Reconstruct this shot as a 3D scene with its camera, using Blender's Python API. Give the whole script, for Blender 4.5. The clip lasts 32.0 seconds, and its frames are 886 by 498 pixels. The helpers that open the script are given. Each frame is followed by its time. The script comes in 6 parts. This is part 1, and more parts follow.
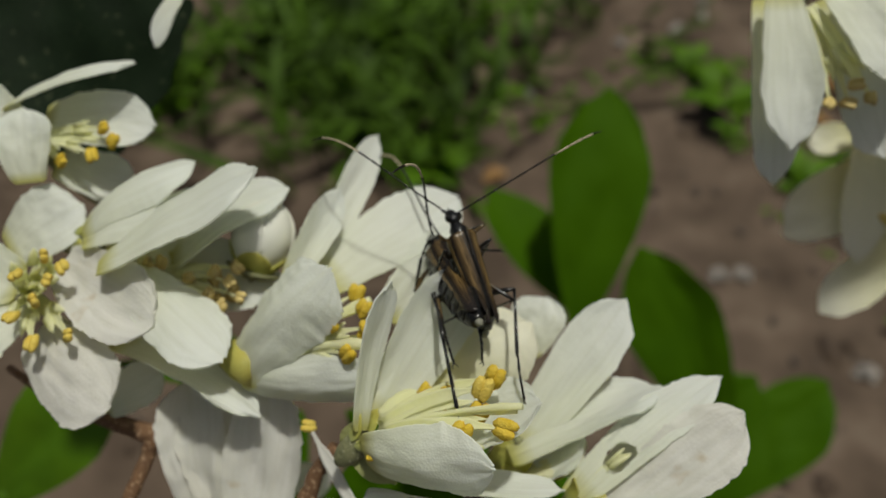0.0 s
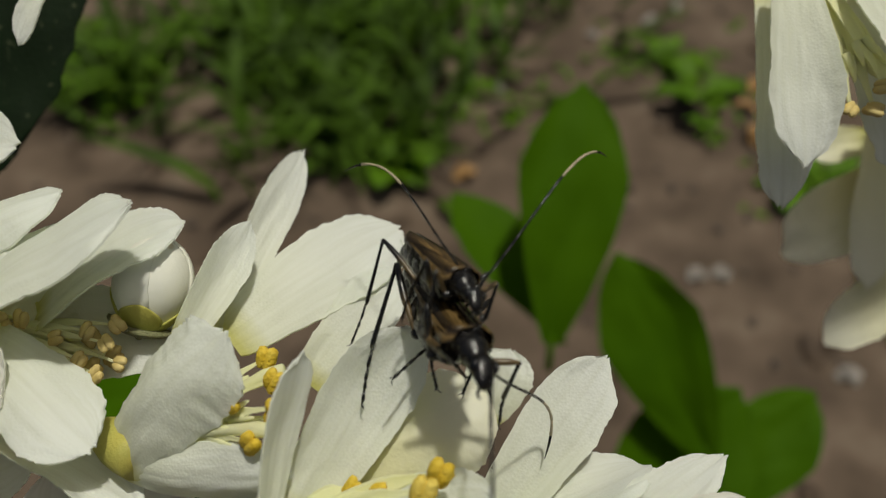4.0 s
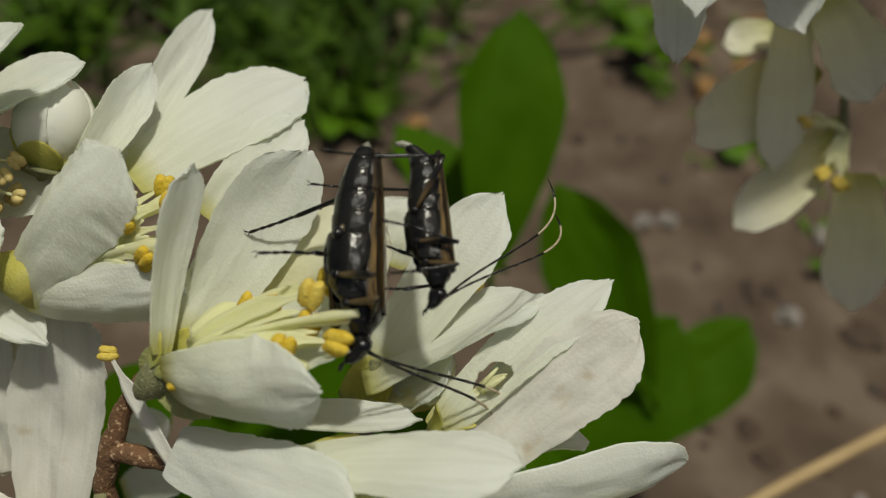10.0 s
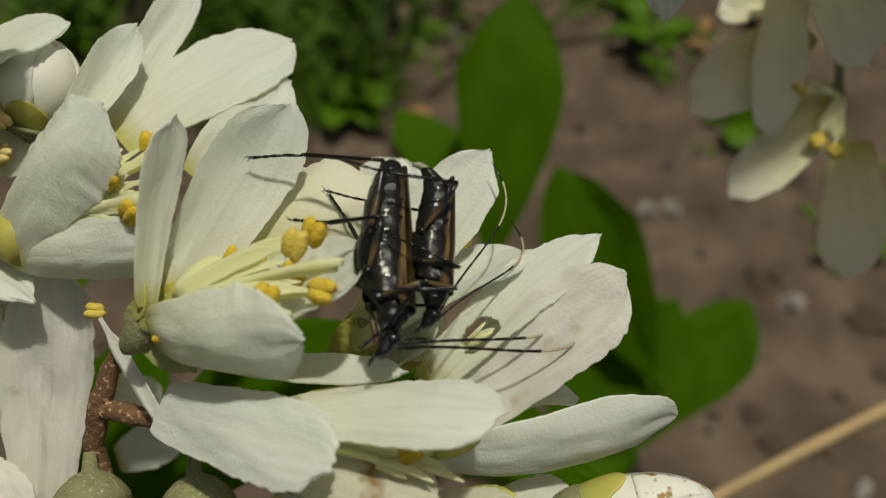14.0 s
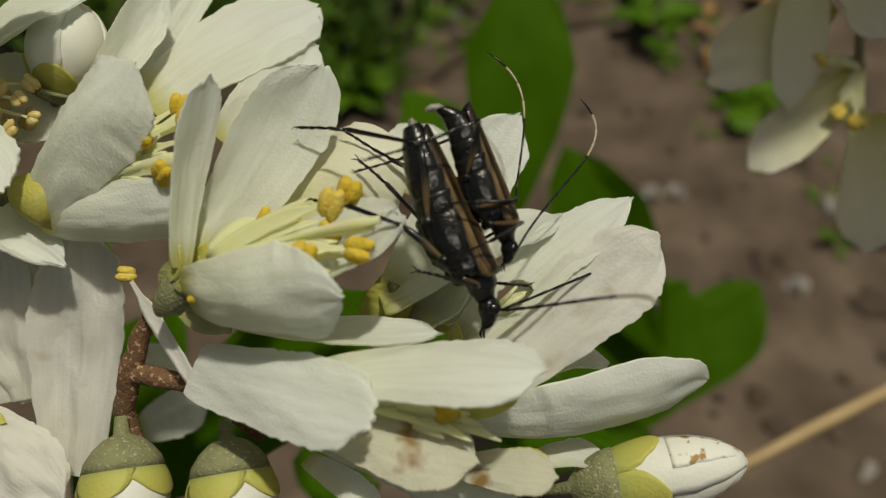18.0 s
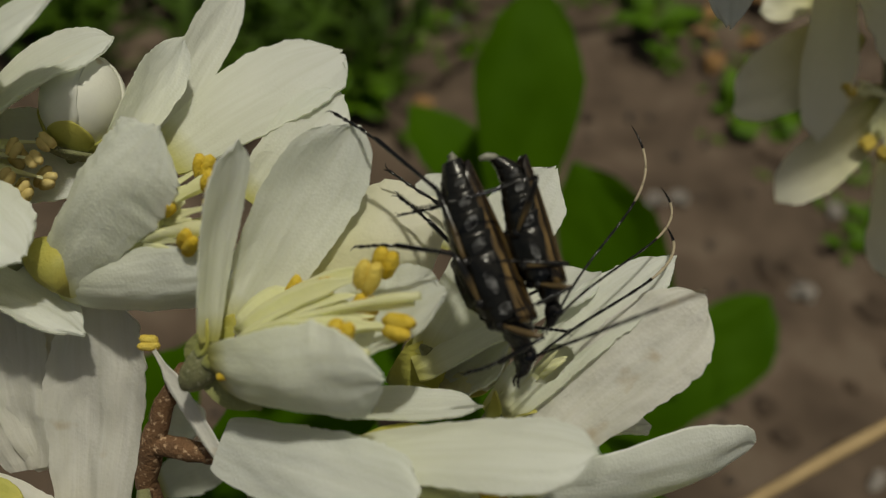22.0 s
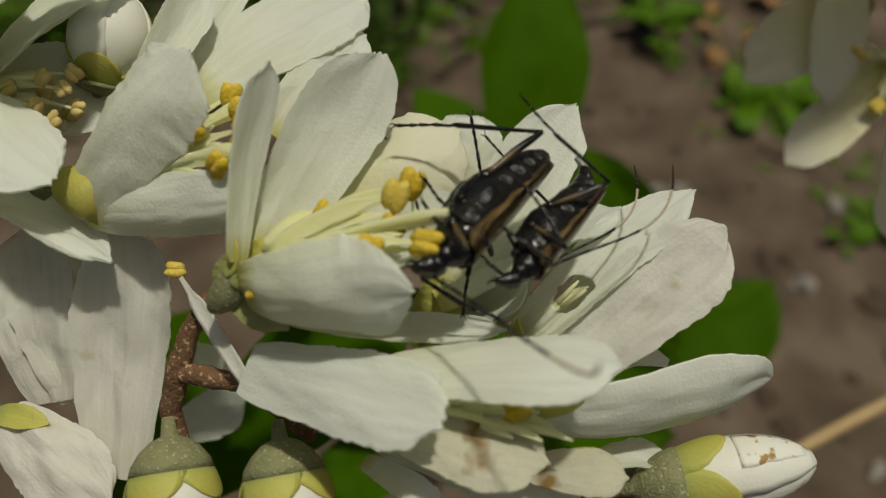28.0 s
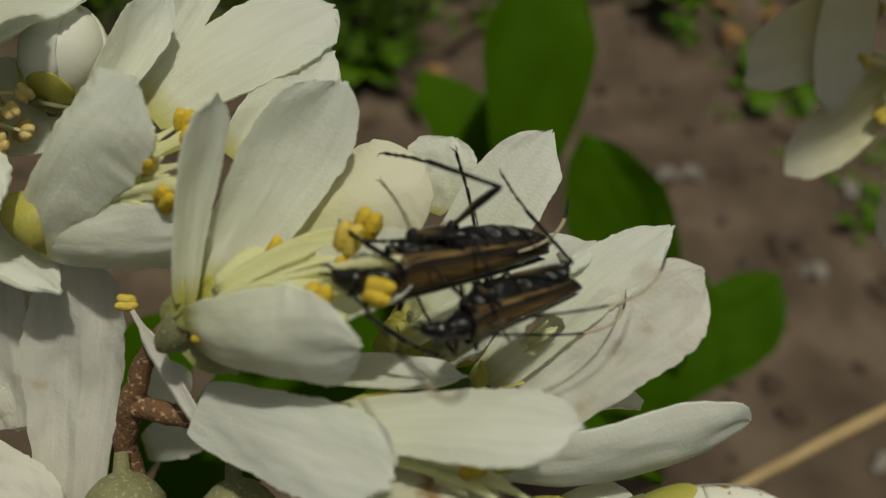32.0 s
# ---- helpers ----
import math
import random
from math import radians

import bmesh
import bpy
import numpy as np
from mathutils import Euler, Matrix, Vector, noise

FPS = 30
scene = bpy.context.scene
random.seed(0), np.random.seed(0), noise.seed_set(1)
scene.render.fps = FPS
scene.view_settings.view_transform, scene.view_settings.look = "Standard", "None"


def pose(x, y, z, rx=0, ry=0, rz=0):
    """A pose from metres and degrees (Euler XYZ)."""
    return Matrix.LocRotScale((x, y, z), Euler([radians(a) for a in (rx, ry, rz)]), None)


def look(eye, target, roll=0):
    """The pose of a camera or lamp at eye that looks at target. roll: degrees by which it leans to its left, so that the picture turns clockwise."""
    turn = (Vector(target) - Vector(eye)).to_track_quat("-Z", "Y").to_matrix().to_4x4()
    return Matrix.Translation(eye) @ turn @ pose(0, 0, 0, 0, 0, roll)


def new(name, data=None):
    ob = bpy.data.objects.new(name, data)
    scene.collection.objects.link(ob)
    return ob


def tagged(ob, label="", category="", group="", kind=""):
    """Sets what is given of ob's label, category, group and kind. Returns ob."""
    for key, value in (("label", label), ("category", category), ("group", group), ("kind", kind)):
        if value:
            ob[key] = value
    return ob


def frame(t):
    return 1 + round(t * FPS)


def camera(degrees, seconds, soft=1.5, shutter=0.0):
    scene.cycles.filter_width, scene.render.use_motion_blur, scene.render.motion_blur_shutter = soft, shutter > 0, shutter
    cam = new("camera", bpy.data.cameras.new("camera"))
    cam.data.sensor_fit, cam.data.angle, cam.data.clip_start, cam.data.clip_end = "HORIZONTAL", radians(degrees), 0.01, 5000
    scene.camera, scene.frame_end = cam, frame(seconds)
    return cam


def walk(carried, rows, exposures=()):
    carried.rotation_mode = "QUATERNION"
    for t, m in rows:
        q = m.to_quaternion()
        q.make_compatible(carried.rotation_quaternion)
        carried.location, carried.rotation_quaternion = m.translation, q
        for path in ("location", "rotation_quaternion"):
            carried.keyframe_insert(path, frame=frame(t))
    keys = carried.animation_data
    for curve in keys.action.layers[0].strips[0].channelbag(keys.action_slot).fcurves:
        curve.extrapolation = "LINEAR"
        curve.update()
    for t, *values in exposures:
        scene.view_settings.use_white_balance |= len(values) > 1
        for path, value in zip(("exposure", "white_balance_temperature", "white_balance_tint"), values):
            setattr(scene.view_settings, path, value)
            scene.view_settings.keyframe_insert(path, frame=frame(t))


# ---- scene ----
HEIGHT, SUN_UP, SUN_AZ = 0.2011, 80, 72
cam = camera(56.1, 32.0, soft=1.2)
cam.data.dof.use_dof = True
cam.data.dof.focus_distance, cam.data.dof.aperture_fstop = 0.043, 39
walk(cam, [
    (0, pose(-0.00232, -0.00373, 0.21137, 41.827, 2.749, 3.738)),
    (0.5, pose(-0.00347, -0.00284, 0.20977, 42.137, 2.092, 3.104)),
    (1, pose(-0.00348, -0.00272, 0.20849, 42.040, 1.761, 2.998)),
    (1.5, pose(-0.00306, -0.00207, 0.20771, 41.971, 2.532, 2.546)),
    (2, pose(-0.00148, -0.00055, 0.20781, 41.867, 2.691, 2.409)),
    (2.5, pose(-0.00092, 0.00053, 0.20735, 41.881, 2.315, 2.524)),
    (4.5, pose(-0.00117, 0.00670, 0.20387, 41.106, 1.994, 1.826)),
    (5, pose(0.00048, 0.00559, 0.20269, 40.978, 2.684, 1.817)),
    (5.5, pose(-0.00047, 0.00524, 0.20162, 40.477, 2.292, 1.817)),
    (6, pose(-0.00007, 0.00348, 0.20136, 41.062, 1.466, 2.220)),
    (6.5, pose(-0.00033, 0.00261, 0.20166, 41.939, 0.885, 1.900)),
    (7, pose(-0.00096, 0.00285, 0.20216, 41.834, 0.357, 1.622)),
    (7.5, pose(-0.00067, 0.00259, 0.20230, 41.898, 0.069, 1.216)),
    (8, pose(-0.00039, 0.00162, 0.20203, 41.365, -0.188, 0.659)),
    (8.5, pose(-0.00114, 0.00020, 0.20175, 40.790, -0.212, 0.142)),
    (9, pose(0.00000, -0.00000, 0.20109, 39.999, -0.000, -0.000)),
    (9.5, pose(0.00097, -0.00042, 0.20078, 39.707, 0.089, 0.004)),
    (10, pose(0.00238, -0.00029, 0.20110, 39.271, 0.177, 0.131)),
    (10.5, pose(0.00171, -0.00233, 0.19985, 39.596, 0.534, 0.073)),
    (11, pose(0.00242, -0.00284, 0.19985, 39.773, 0.808, -0.008)),
    (11.5, pose(0.00096, -0.00210, 0.20029, 39.817, 0.467, -0.142)),
    (12, pose(0.00169, -0.00261, 0.19949, 39.656, 0.713, -0.087)),
    (12.5, pose(0.00309, -0.00141, 0.20071, 39.295, 0.862, 0.082)),
    (13, pose(0.00294, -0.00189, 0.20002, 39.228, 0.896, 0.151)),
    (13.5, pose(0.00329, -0.00150, 0.19906, 39.085, 0.783, 0.158)),
    (14, pose(0.00336, -0.00187, 0.19966, 39.004, 0.814, -0.034)),
    (14.5, pose(0.00291, -0.00143, 0.20022, 38.144, 0.637, -0.025)),
    (16.5, pose(0.00305, -0.00279, 0.19908, 38.190, 0.753, -0.225)),
    (17, pose(0.00370, -0.00294, 0.19938, 38.316, 1.191, -0.410)),
    (17.5, pose(0.00236, -0.00244, 0.19926, 38.217, 0.912, -0.195)),
    (18, pose(0.00165, -0.00278, 0.19875, 38.194, 0.820, -0.151)),
    (18.5, pose(0.00101, -0.00267, 0.19806, 38.210, 0.713, -0.161)),
    (19, pose(0.00217, -0.00330, 0.19848, 38.479, 1.016, -0.381)),
    (19.5, pose(0.00149, -0.00311, 0.19835, 38.628, 0.964, -0.424)),
    (20, pose(0.00038, -0.00282, 0.19777, 38.680, 0.951, -0.455)),
    (20.5, pose(-0.00024, -0.00214, 0.19766, 38.620, 0.859, -0.589)),
    (21, pose(-0.00053, -0.00115, 0.19851, 38.510, 0.941, -0.509)),
    (21.5, pose(-0.00117, -0.00057, 0.19772, 38.291, 0.703, -0.629)),
    (22, pose(-0.00025, 0.00090, 0.19931, 38.092, 0.935, -0.641)),
    (22.5, pose(-0.00051, 0.00025, 0.19901, 38.071, 0.750, -0.476)),
    (23, pose(-0.00047, -0.00018, 0.19808, 38.253, 0.811, -0.779)),
    (23.5, pose(-0.00103, 0.00025, 0.19799, 38.268, 0.654, -0.794)),
    (24, pose(-0.00067, 0.00015, 0.19855, 38.203, 0.623, -0.704)),
    (24.5, pose(-0.00110, -0.00010, 0.19790, 38.216, 0.611, -0.852)),
    (25, pose(-0.00049, -0.00075, 0.19781, 38.137, 0.672, -0.760)),
    (25.5, pose(-0.00069, -0.00104, 0.19796, 38.059, 0.292, -0.404)),
    (27.5, pose(-0.00239, -0.00183, 0.19790, 38.342, 0.430, -0.387)),
    (28, pose(-0.00155, -0.00223, 0.19754, 38.282, 0.625, -0.485)),
    (28.5, pose(-0.00160, -0.00299, 0.19716, 38.347, 0.526, -0.522)),
    (29, pose(-0.00137, -0.00160, 0.19806, 38.227, 0.541, -0.409)),
    (29.5, pose(-0.00076, -0.00055, 0.19688, 38.047, 0.806, -0.364)),
    (30, pose(-0.00003, -0.00130, 0.19806, 38.106, 0.829, -0.075)),
    (30.5, pose(0.00084, 0.00051, 0.19915, 37.281, 1.242, 0.628)),
    (31, pose(0.00194, 0.00064, 0.19908, 36.904, 1.469, 0.717)),
    (31.5, pose(0.00151, 0.00127, 0.19759, 36.429, 1.266, 0.793)),
    (32, pose(0.00086, 0.00152, 0.19796, 36.134, 0.791, 0.900)),
], exposures=[(0, -1.04, 6600, 4), (4.5, -0.96, 6850, 4), (8, -0.98, 6850, 4), (11, -1.01, 6950, 2), (18.5, -1.04, 7200, 2), (20, -1.15, 7200, 2), (21.5, -1.28, 7200, 2), (22, -1.39, 7200, 2), (25, -1.36, 7200, 2), (27.5, -1.18, 7200, 2), (30, -1.25, 7200, 2), (31, -1.33, 7200, 1), (32, -1.35, 7200, 0)])

# ---- world, sun ----
world = bpy.data.worlds.new("sky")
scene.world = world
world.use_nodes = True
wn = world.node_tree.nodes
sky = wn.new("ShaderNodeTexSky")
sky.sky_type, sky.sun_disc = "NISHITA", False
sky.air_density, sky.dust_density, sky.ozone_density = 1.0, 6.0, 0.4
sky.sun_elevation, sky.sun_rotation = radians(SUN_UP), radians(SUN_AZ)
wn["Background"].inputs["Strength"].default_value = 0.075
world.node_tree.links.new(sky.outputs[0], wn["Background"].inputs["Color"])
sun = new("sun", bpy.data.lights.new("sun", "SUN"))
sun.data.energy, sun.data.angle, sun.data.color = 5.0, radians(3.0), (1.0, 0.97, 0.91)
sun.matrix_world = look((0, 0, 0), (-math.sin(radians(SUN_AZ)) * math.cos(radians(SUN_UP)), -math.cos(radians(SUN_AZ)) * math.cos(radians(SUN_UP)), -math.sin(radians(SUN_UP))))
sun.location = (0, 0, 2)


# ---- materials ----
def material(name, colour, rough=0.6, metal=0.0, second=None, scale=400.0, mix=0.5, bump=0.0, bump_scale=3000.0, translucent=0.0, gloss=0.5, tint=None, coat=0.0, spots=None, cells=False, veins=0.0, along=None, depth=0.0, sheen=0.0, crepe=0.0):
    """A surface with two scales of variation. scale: features per metre. tint: colour at the base of a petal, by its length. spots: (colour, scale, threshold)."""
    m = bpy.data.materials.new(name)
    m.use_nodes = True
    nt = m.node_tree
    n, l = nt.nodes, nt.links
    p = n["Principled BSDF"]
    p.inputs["Roughness"].default_value = rough
    p.inputs["Metallic"].default_value = metal
    p.inputs["Specular IOR Level"].default_value = gloss
    if depth:
        p.inputs["Subsurface Weight"].default_value = 0.6
        p.inputs["Subsurface Radius"].default_value = (1.0, 1.0, 0.75)
        p.inputs["Subsurface Scale"].default_value = depth
    p.inputs["Coat Weight"].default_value = coat
    p.inputs["Sheen Weight"].default_value, p.inputs["Sheen Roughness"].default_value = sheen, 0.35
    p.inputs["Coat Roughness"].default_value = 0.15
    co = n.new("ShaderNodeTexCoord")
    noise_a = n.new("ShaderNodeTexNoise")
    noise_a.inputs["Scale"].default_value, noise_a.inputs["Detail"].default_value = scale, 6.0
    l.new(co.outputs["Object"], noise_a.inputs["Vector"])
    ramp = n.new("ShaderNodeValToRGB")
    e = ramp.color_ramp.elements
    e[0].position, e[1].position = 0.5 - mix * 0.4, 0.5 + mix * 0.4
    e[0].color, e[1].color = (*(second or colour), 1), (*colour, 1)
    l.new(noise_a.outputs["Fac"], ramp.inputs["Fac"])
    out = ramp.outputs["Color"]
    if spots:
        vn = n.new("ShaderNodeTexNoise")
        vn.inputs["Scale"].default_value, vn.inputs["Detail"].default_value = spots[1], 3.0
        l.new(co.outputs["Object"], vn.inputs["Vector"])
        r2 = n.new("ShaderNodeValToRGB")
        r2.color_ramp.elements[0].position, r2.color_ramp.elements[1].position = spots[2], spots[2] + 0.08
        l.new(vn.outputs["Fac"], r2.inputs["Fac"])
        mx = n.new("ShaderNodeMixRGB")
        mx.inputs[2].default_value = (*spots[0], 1)
        l.new(r2.outputs["Color"], mx.inputs[0])
        l.new(out, mx.inputs[1])
        out = mx.outputs["Color"]
    if tint:
        uv = n.new("ShaderNodeSeparateXYZ")
        l.new(co.outputs["UV"], uv.inputs[0])
        r3 = n.new("ShaderNodeValToRGB")
        e3 = r3.color_ramp.elements
        e3[0].position, e3[1].position = 0.02, 0.9
        e3[0].color, e3[1].color = (*tint[0], 1), (1, 1, 1, 1)
        cream = e3.new(tint[1])
        cream.color = (*tint[2], 1)
        l.new(uv.outputs["Y"], r3.inputs["Fac"])
        mx = n.new("ShaderNodeMixRGB")
        mx.blend_type = "MULTIPLY"
        mx.inputs[0].default_value = 1.0
        l.new(out, mx.inputs[1])
        l.new(r3.outputs["Color"], mx.inputs[2])
        out = mx.outputs["Color"]
    if along:
        ax = n.new("ShaderNodeSeparateXYZ")
        l.new(co.outputs["Generated"], ax.inputs[0])
        r4 = n.new("ShaderNodeValToRGB")
        r4.color_ramp.elements[0].position, r4.color_ramp.elements[1].position = along[1], along[2]
        l.new(ax.outputs["Y"], r4.inputs["Fac"])
        mx = n.new("ShaderNodeMixRGB")
        mx.inputs[2].default_value = (*along[0], 1)
        l.new(r4.outputs["Color"], mx.inputs[0])
        l.new(out, mx.inputs[1])
        out = mx.outputs["Color"]
    l.new(out, p.inputs["Base Color"])
    if bump:
        bn = n.new("ShaderNodeTexVoronoi" if cells else "ShaderNodeTexNoise")
        bn.inputs["Scale"].default_value = bump_scale
        l.new(co.outputs["Object"], bn.inputs["Vector"])
        b = n.new("ShaderNodeBump")
        b.inputs["Strength"].default_value, b.inputs["Distance"].default_value = bump, 0.00012
        l.new(bn.outputs["Distance" if cells else "Fac"], b.inputs["Height"])
        if crepe:
            cn = n.new("ShaderNodeTexNoise")
            cn.inputs["Scale"].default_value, cn.inputs["Detail"].default_value = 1900, 5.0
            l.new(co.outputs["Object"], cn.inputs["Vector"])
            b3 = n.new("ShaderNodeBump")
            b3.inputs["Strength"].default_value, b3.inputs["Distance"].default_value = crepe, 0.0003
            l.new(cn.outputs["Fac"], b3.inputs["Height"])
            l.new(b3.outputs["Normal"], b.inputs["Normal"])
        if veins:
            mp = n.new("ShaderNodeMapping")
            mp.inputs["Scale"].default_value = (15, 1.6, 1)
            l.new(co.outputs["UV"], mp.inputs["Vector"])
            vt = n.new("ShaderNodeTexNoise")
            vt.inputs["Scale"].default_value, vt.inputs["Detail"].default_value = 1.0, 4.0
            l.new(mp.outputs[0], vt.inputs["Vector"])
            b2 = n.new("ShaderNodeBump")
            b2.inputs["Strength"].default_value, b2.inputs["Distance"].default_value = veins, 0.0003
            l.new(vt.outputs["Fac"], b2.inputs["Height"])
            l.new(b2.outputs["Normal"], b3.inputs["Normal"] if crepe else b.inputs["Normal"])
            r5 = n.new("ShaderNodeValToRGB")
            r5.color_ramp.elements[0].position, r5.color_ramp.elements[1].position = 0.36, 0.62
            r5.color_ramp.elements[0].color, r5.color_ramp.elements[1].color = (0.86, 0.86, 0.80, 1), (1, 1, 1, 1)
            l.new(vt.outputs["Fac"], r5.inputs["Fac"])
            mx = n.new("ShaderNodeMixRGB")
            mx.blend_type = "MULTIPLY"
            mx.inputs[0].default_value = 0.4
            l.new(out, mx.inputs[1])
            l.new(r5.outputs["Color"], mx.inputs[2])
            out = mx.outputs["Color"]
            l.new(out, p.inputs["Base Color"])
        l.new(b.outputs["Normal"], p.inputs["Normal"])
    if translucent:
        tr = n.new("ShaderNodeBsdfTranslucent")
        warm = n.new("ShaderNodeMixRGB")
        warm.blend_type = "MULTIPLY"
        warm.inputs[0].default_value = 1.0
        warm.inputs[2].default_value = (1.02, 1.04, 0.92, 1)
        l.new(out, warm.inputs[1])
        l.new(warm.outputs["Color"], tr.inputs["Color"])
        ms = n.new("ShaderNodeMixShader")
        ms.inputs[0].default_value = translucent
        l.new(p.outputs[0], ms.inputs[1])
        l.new(tr.outputs[0], ms.inputs[2])
        l.new(ms.outputs[0], n["Material Output"].inputs["Surface"])
    return m


PETAL = material("petal_white", (0.90, 0.915, 0.91), 0.5, second=(0.875, 0.89, 0.87), scale=300, mix=0.7, bump=0.22, bump_scale=6500, translucent=0.48, gloss=0.4, tint=((0.75, 0.72, 0.28), 0.15, (0.99, 0.985, 0.90)), cells=True, veins=0.1, crepe=0.13)
PETAL_PLAIN = material("petal_plain", (0.90, 0.915, 0.91), 0.5, second=(0.875, 0.89, 0.87), scale=300, mix=0.7, bump=0.22, bump_scale=6500, translucent=0.48, gloss=0.4, cells=True, veins=0.1, crepe=0.13)
PETAL_OLD = material("petal_browned", (0.80, 0.79, 0.70), 0.6, second=(0.74, 0.72, 0.58), scale=300, mix=0.7, bump=0.25, bump_scale=7000, translucent=0.48, gloss=0.3, spots=((0.42, 0.27, 0.10), 330, 0.62), cells=True, veins=0.2, crepe=0.4)
PETAL_WORN = material("petal_worn", (0.90, 0.89, 0.875), 0.5, second=(0.85, 0.83, 0.80), scale=300, mix=0.7, bump=0.2, bump_scale=5200, translucent=0.48, gloss=0.35, spots=((0.72, 0.64, 0.52), 300, 0.68), cells=True, veins=0.3, crepe=0.2)
# own colour of the cupped petals; on far_cluster it paints leaf-filtered light
CREAM = material("cream_petal", (0.87, 0.86, 0.76), 0.5, second=(0.84, 0.82, 0.68), scale=260, mix=0.7, bump=0.2, bump_scale=6000, translucent=0.4, crepe=0.2, gloss=0.4, tint=((0.65, 0.65, 0.2), 0.25, (0.97, 0.96, 0.72)))
BUD_WHITE = material("bud_petal", (0.87, 0.87, 0.81), 0.5, second=(0.83, 0.82, 0.72), scale=260, mix=0.7, bump=0.25, bump_scale=4000, translucent=0.2, gloss=0.4, spots=((0.40, 0.24, 0.04), 420, 0.66))
FILAMENT = material("filament", (0.93, 0.93, 0.70), 0.45, second=(0.91, 0.90, 0.58), scale=700, mix=0.8, bump=0.3, bump_scale=4000, translucent=0.48, gloss=0.4)
ANTHER = material("anther", (0.58, 0.38, 0.015), 0.75, second=(0.68, 0.52, 0.09), scale=2200, mix=0.8, bump=0.8, bump_scale=6500, gloss=0.2)
ANTHER_PALE = material("anther_pale", (0.72, 0.58, 0.14), 0.75, second=(0.60, 0.42, 0.06), scale=2200, mix=0.8, bump=0.8, bump_scale=6500, gloss=0.2)
ANTHER_OLD = material("anther_old", (0.52, 0.39, 0.13), 0.7, second=(0.60, 0.48, 0.2), scale=1500, bump=0.13, bump_scale=9500)
SEPAL = material("sepal", (0.62, 0.56, 0.13), 0.6, second=(0.50, 0.48, 0.11), scale=500, mix=0.9, bump=0.35, bump_scale=5000, translucent=0.2, tint=((0.62, 0.72, 1.15), 0.3, (0.9, 0.97, 1.0)))
SCAR = material("bud_scar", (0.87, 0.87, 0.81), 0.5, second=(0.83, 0.82, 0.72), scale=260, mix=0.7, bump=0.4, bump_scale=3000, translucent=0.2, gloss=0.4, spots=((0.40, 0.24, 0.06), 1500, 0.57))
SEPAL_CUP = material("sepal_cup", (0.54, 0.46, 0.10), 0.6, second=(0.38, 0.38, 0.09), scale=700, mix=0.9, bump=0.35, bump_scale=5000, translucent=0.15)
CALYX = material("calyx", (0.27, 0.265, 0.13), 0.8, second=(0.16, 0.17, 0.08), scale=1500, mix=0.8, bump=0.8, bump_scale=7000, spots=((0.42, 0.42, 0.28), 5200, 0.60))
BARK = material("twig_bark", (0.20, 0.105, 0.048), 0.85, second=(0.10, 0.052, 0.026), scale=1500, mix=0.8, bump=1.0, bump_scale=6000, spots=((0.46, 0.31, 0.19), 4200, 0.58))
LEAF = material("leaf_green", (0.072, 0.168, 0.001), 0.65, second=(0.046, 0.120, 0.001), scale=60, mix=0.8, bump=0.3, bump_scale=900, translucent=0.4, gloss=0.08)
# LEAF at about a tenth of its brightness: the shade is put into the colour
LEAF_SHADED = material("leaf_shaded", (0.008, 0.017, 0.006), 0.7, second=(0.004, 0.009, 0.003), scale=300, mix=0.8, bump=0.6, bump_scale=2500, translucent=0.02, gloss=0.1, spots=((0.045, 0.055, 0.028), 1300, 0.64))
WEED = material("weed_green", (0.15, 0.29, 0.010), 0.5, second=(0.06, 0.15, 0.008), scale=90, mix=0.9, translucent=0.4, gloss=0.2)
GRASS = material("grass_green", (0.095, 0.185, 0.013), 0.6, second=(0.016, 0.030, 0.004), scale=32, mix=0.45, translucent=0.35, gloss=0.2)
SOIL = material("soil", (0.172, 0.126, 0.092), 0.95, second=(0.027, 0.019, 0.013), scale=48, mix=0.9, bump=1.0, bump_scale=420, gloss=0.15, spots=((0.140, 0.106, 0.078), 48, 0.58))
WITHERED = material("withered_petal", (0.30, 0.275, 0.25), 0.7, second=(0.30, 0.27, 0.24), scale=250, mix=0.9, translucent=0.2, gloss=0.2)
STRAW = material("straw", (0.46, 0.33, 0.17), 0.6, second=(0.36, 0.25, 0.12), scale=300, mix=0.8, bump=0.3, bump_scale=2000)
DRY = material("dry_leaf", (0.44, 0.27, 0.11), 0.7, second=(0.28, 0.15, 0.06), scale=200, mix=0.9, translucent=0.15, gloss=0.2)
LITTER_MIX = material("litter_mixed", (0.12, 0.083, 0.055), 0.9, second=(0.04, 0.03, 0.024), scale=35, mix=0.6, gloss=0.2)
PEBBLE = material("pebble", (0.072, 0.056, 0.045), 0.95, second=(0.05, 0.038, 0.03), scale=250, mix=0.9, bump=0.5, bump_scale=900)
BLACK = material("beetle_black", (0.004, 0.004, 0.004), 0.18, second=(0.009, 0.008, 0.007), scale=3000, bump=0.35, bump_scale=9000, gloss=0.5)
HAIRY = material("beetle_black_downy", (0.005, 0.0048, 0.004), 0.22, metal=0.3, second=(0.019, 0.018, 0.014), scale=750, mix=0.5, bump=0.3, bump_scale=5000, gloss=0.6)
SILVER = material("silver_down", (0.17, 0.17, 0.172), 0.42, metal=0.35, second=(0.03, 0.03, 0.03), scale=2600, mix=0.5, bump=0.6, bump_scale=12000, spots=((0.008, 0.008, 0.008), 2100, 0.47))


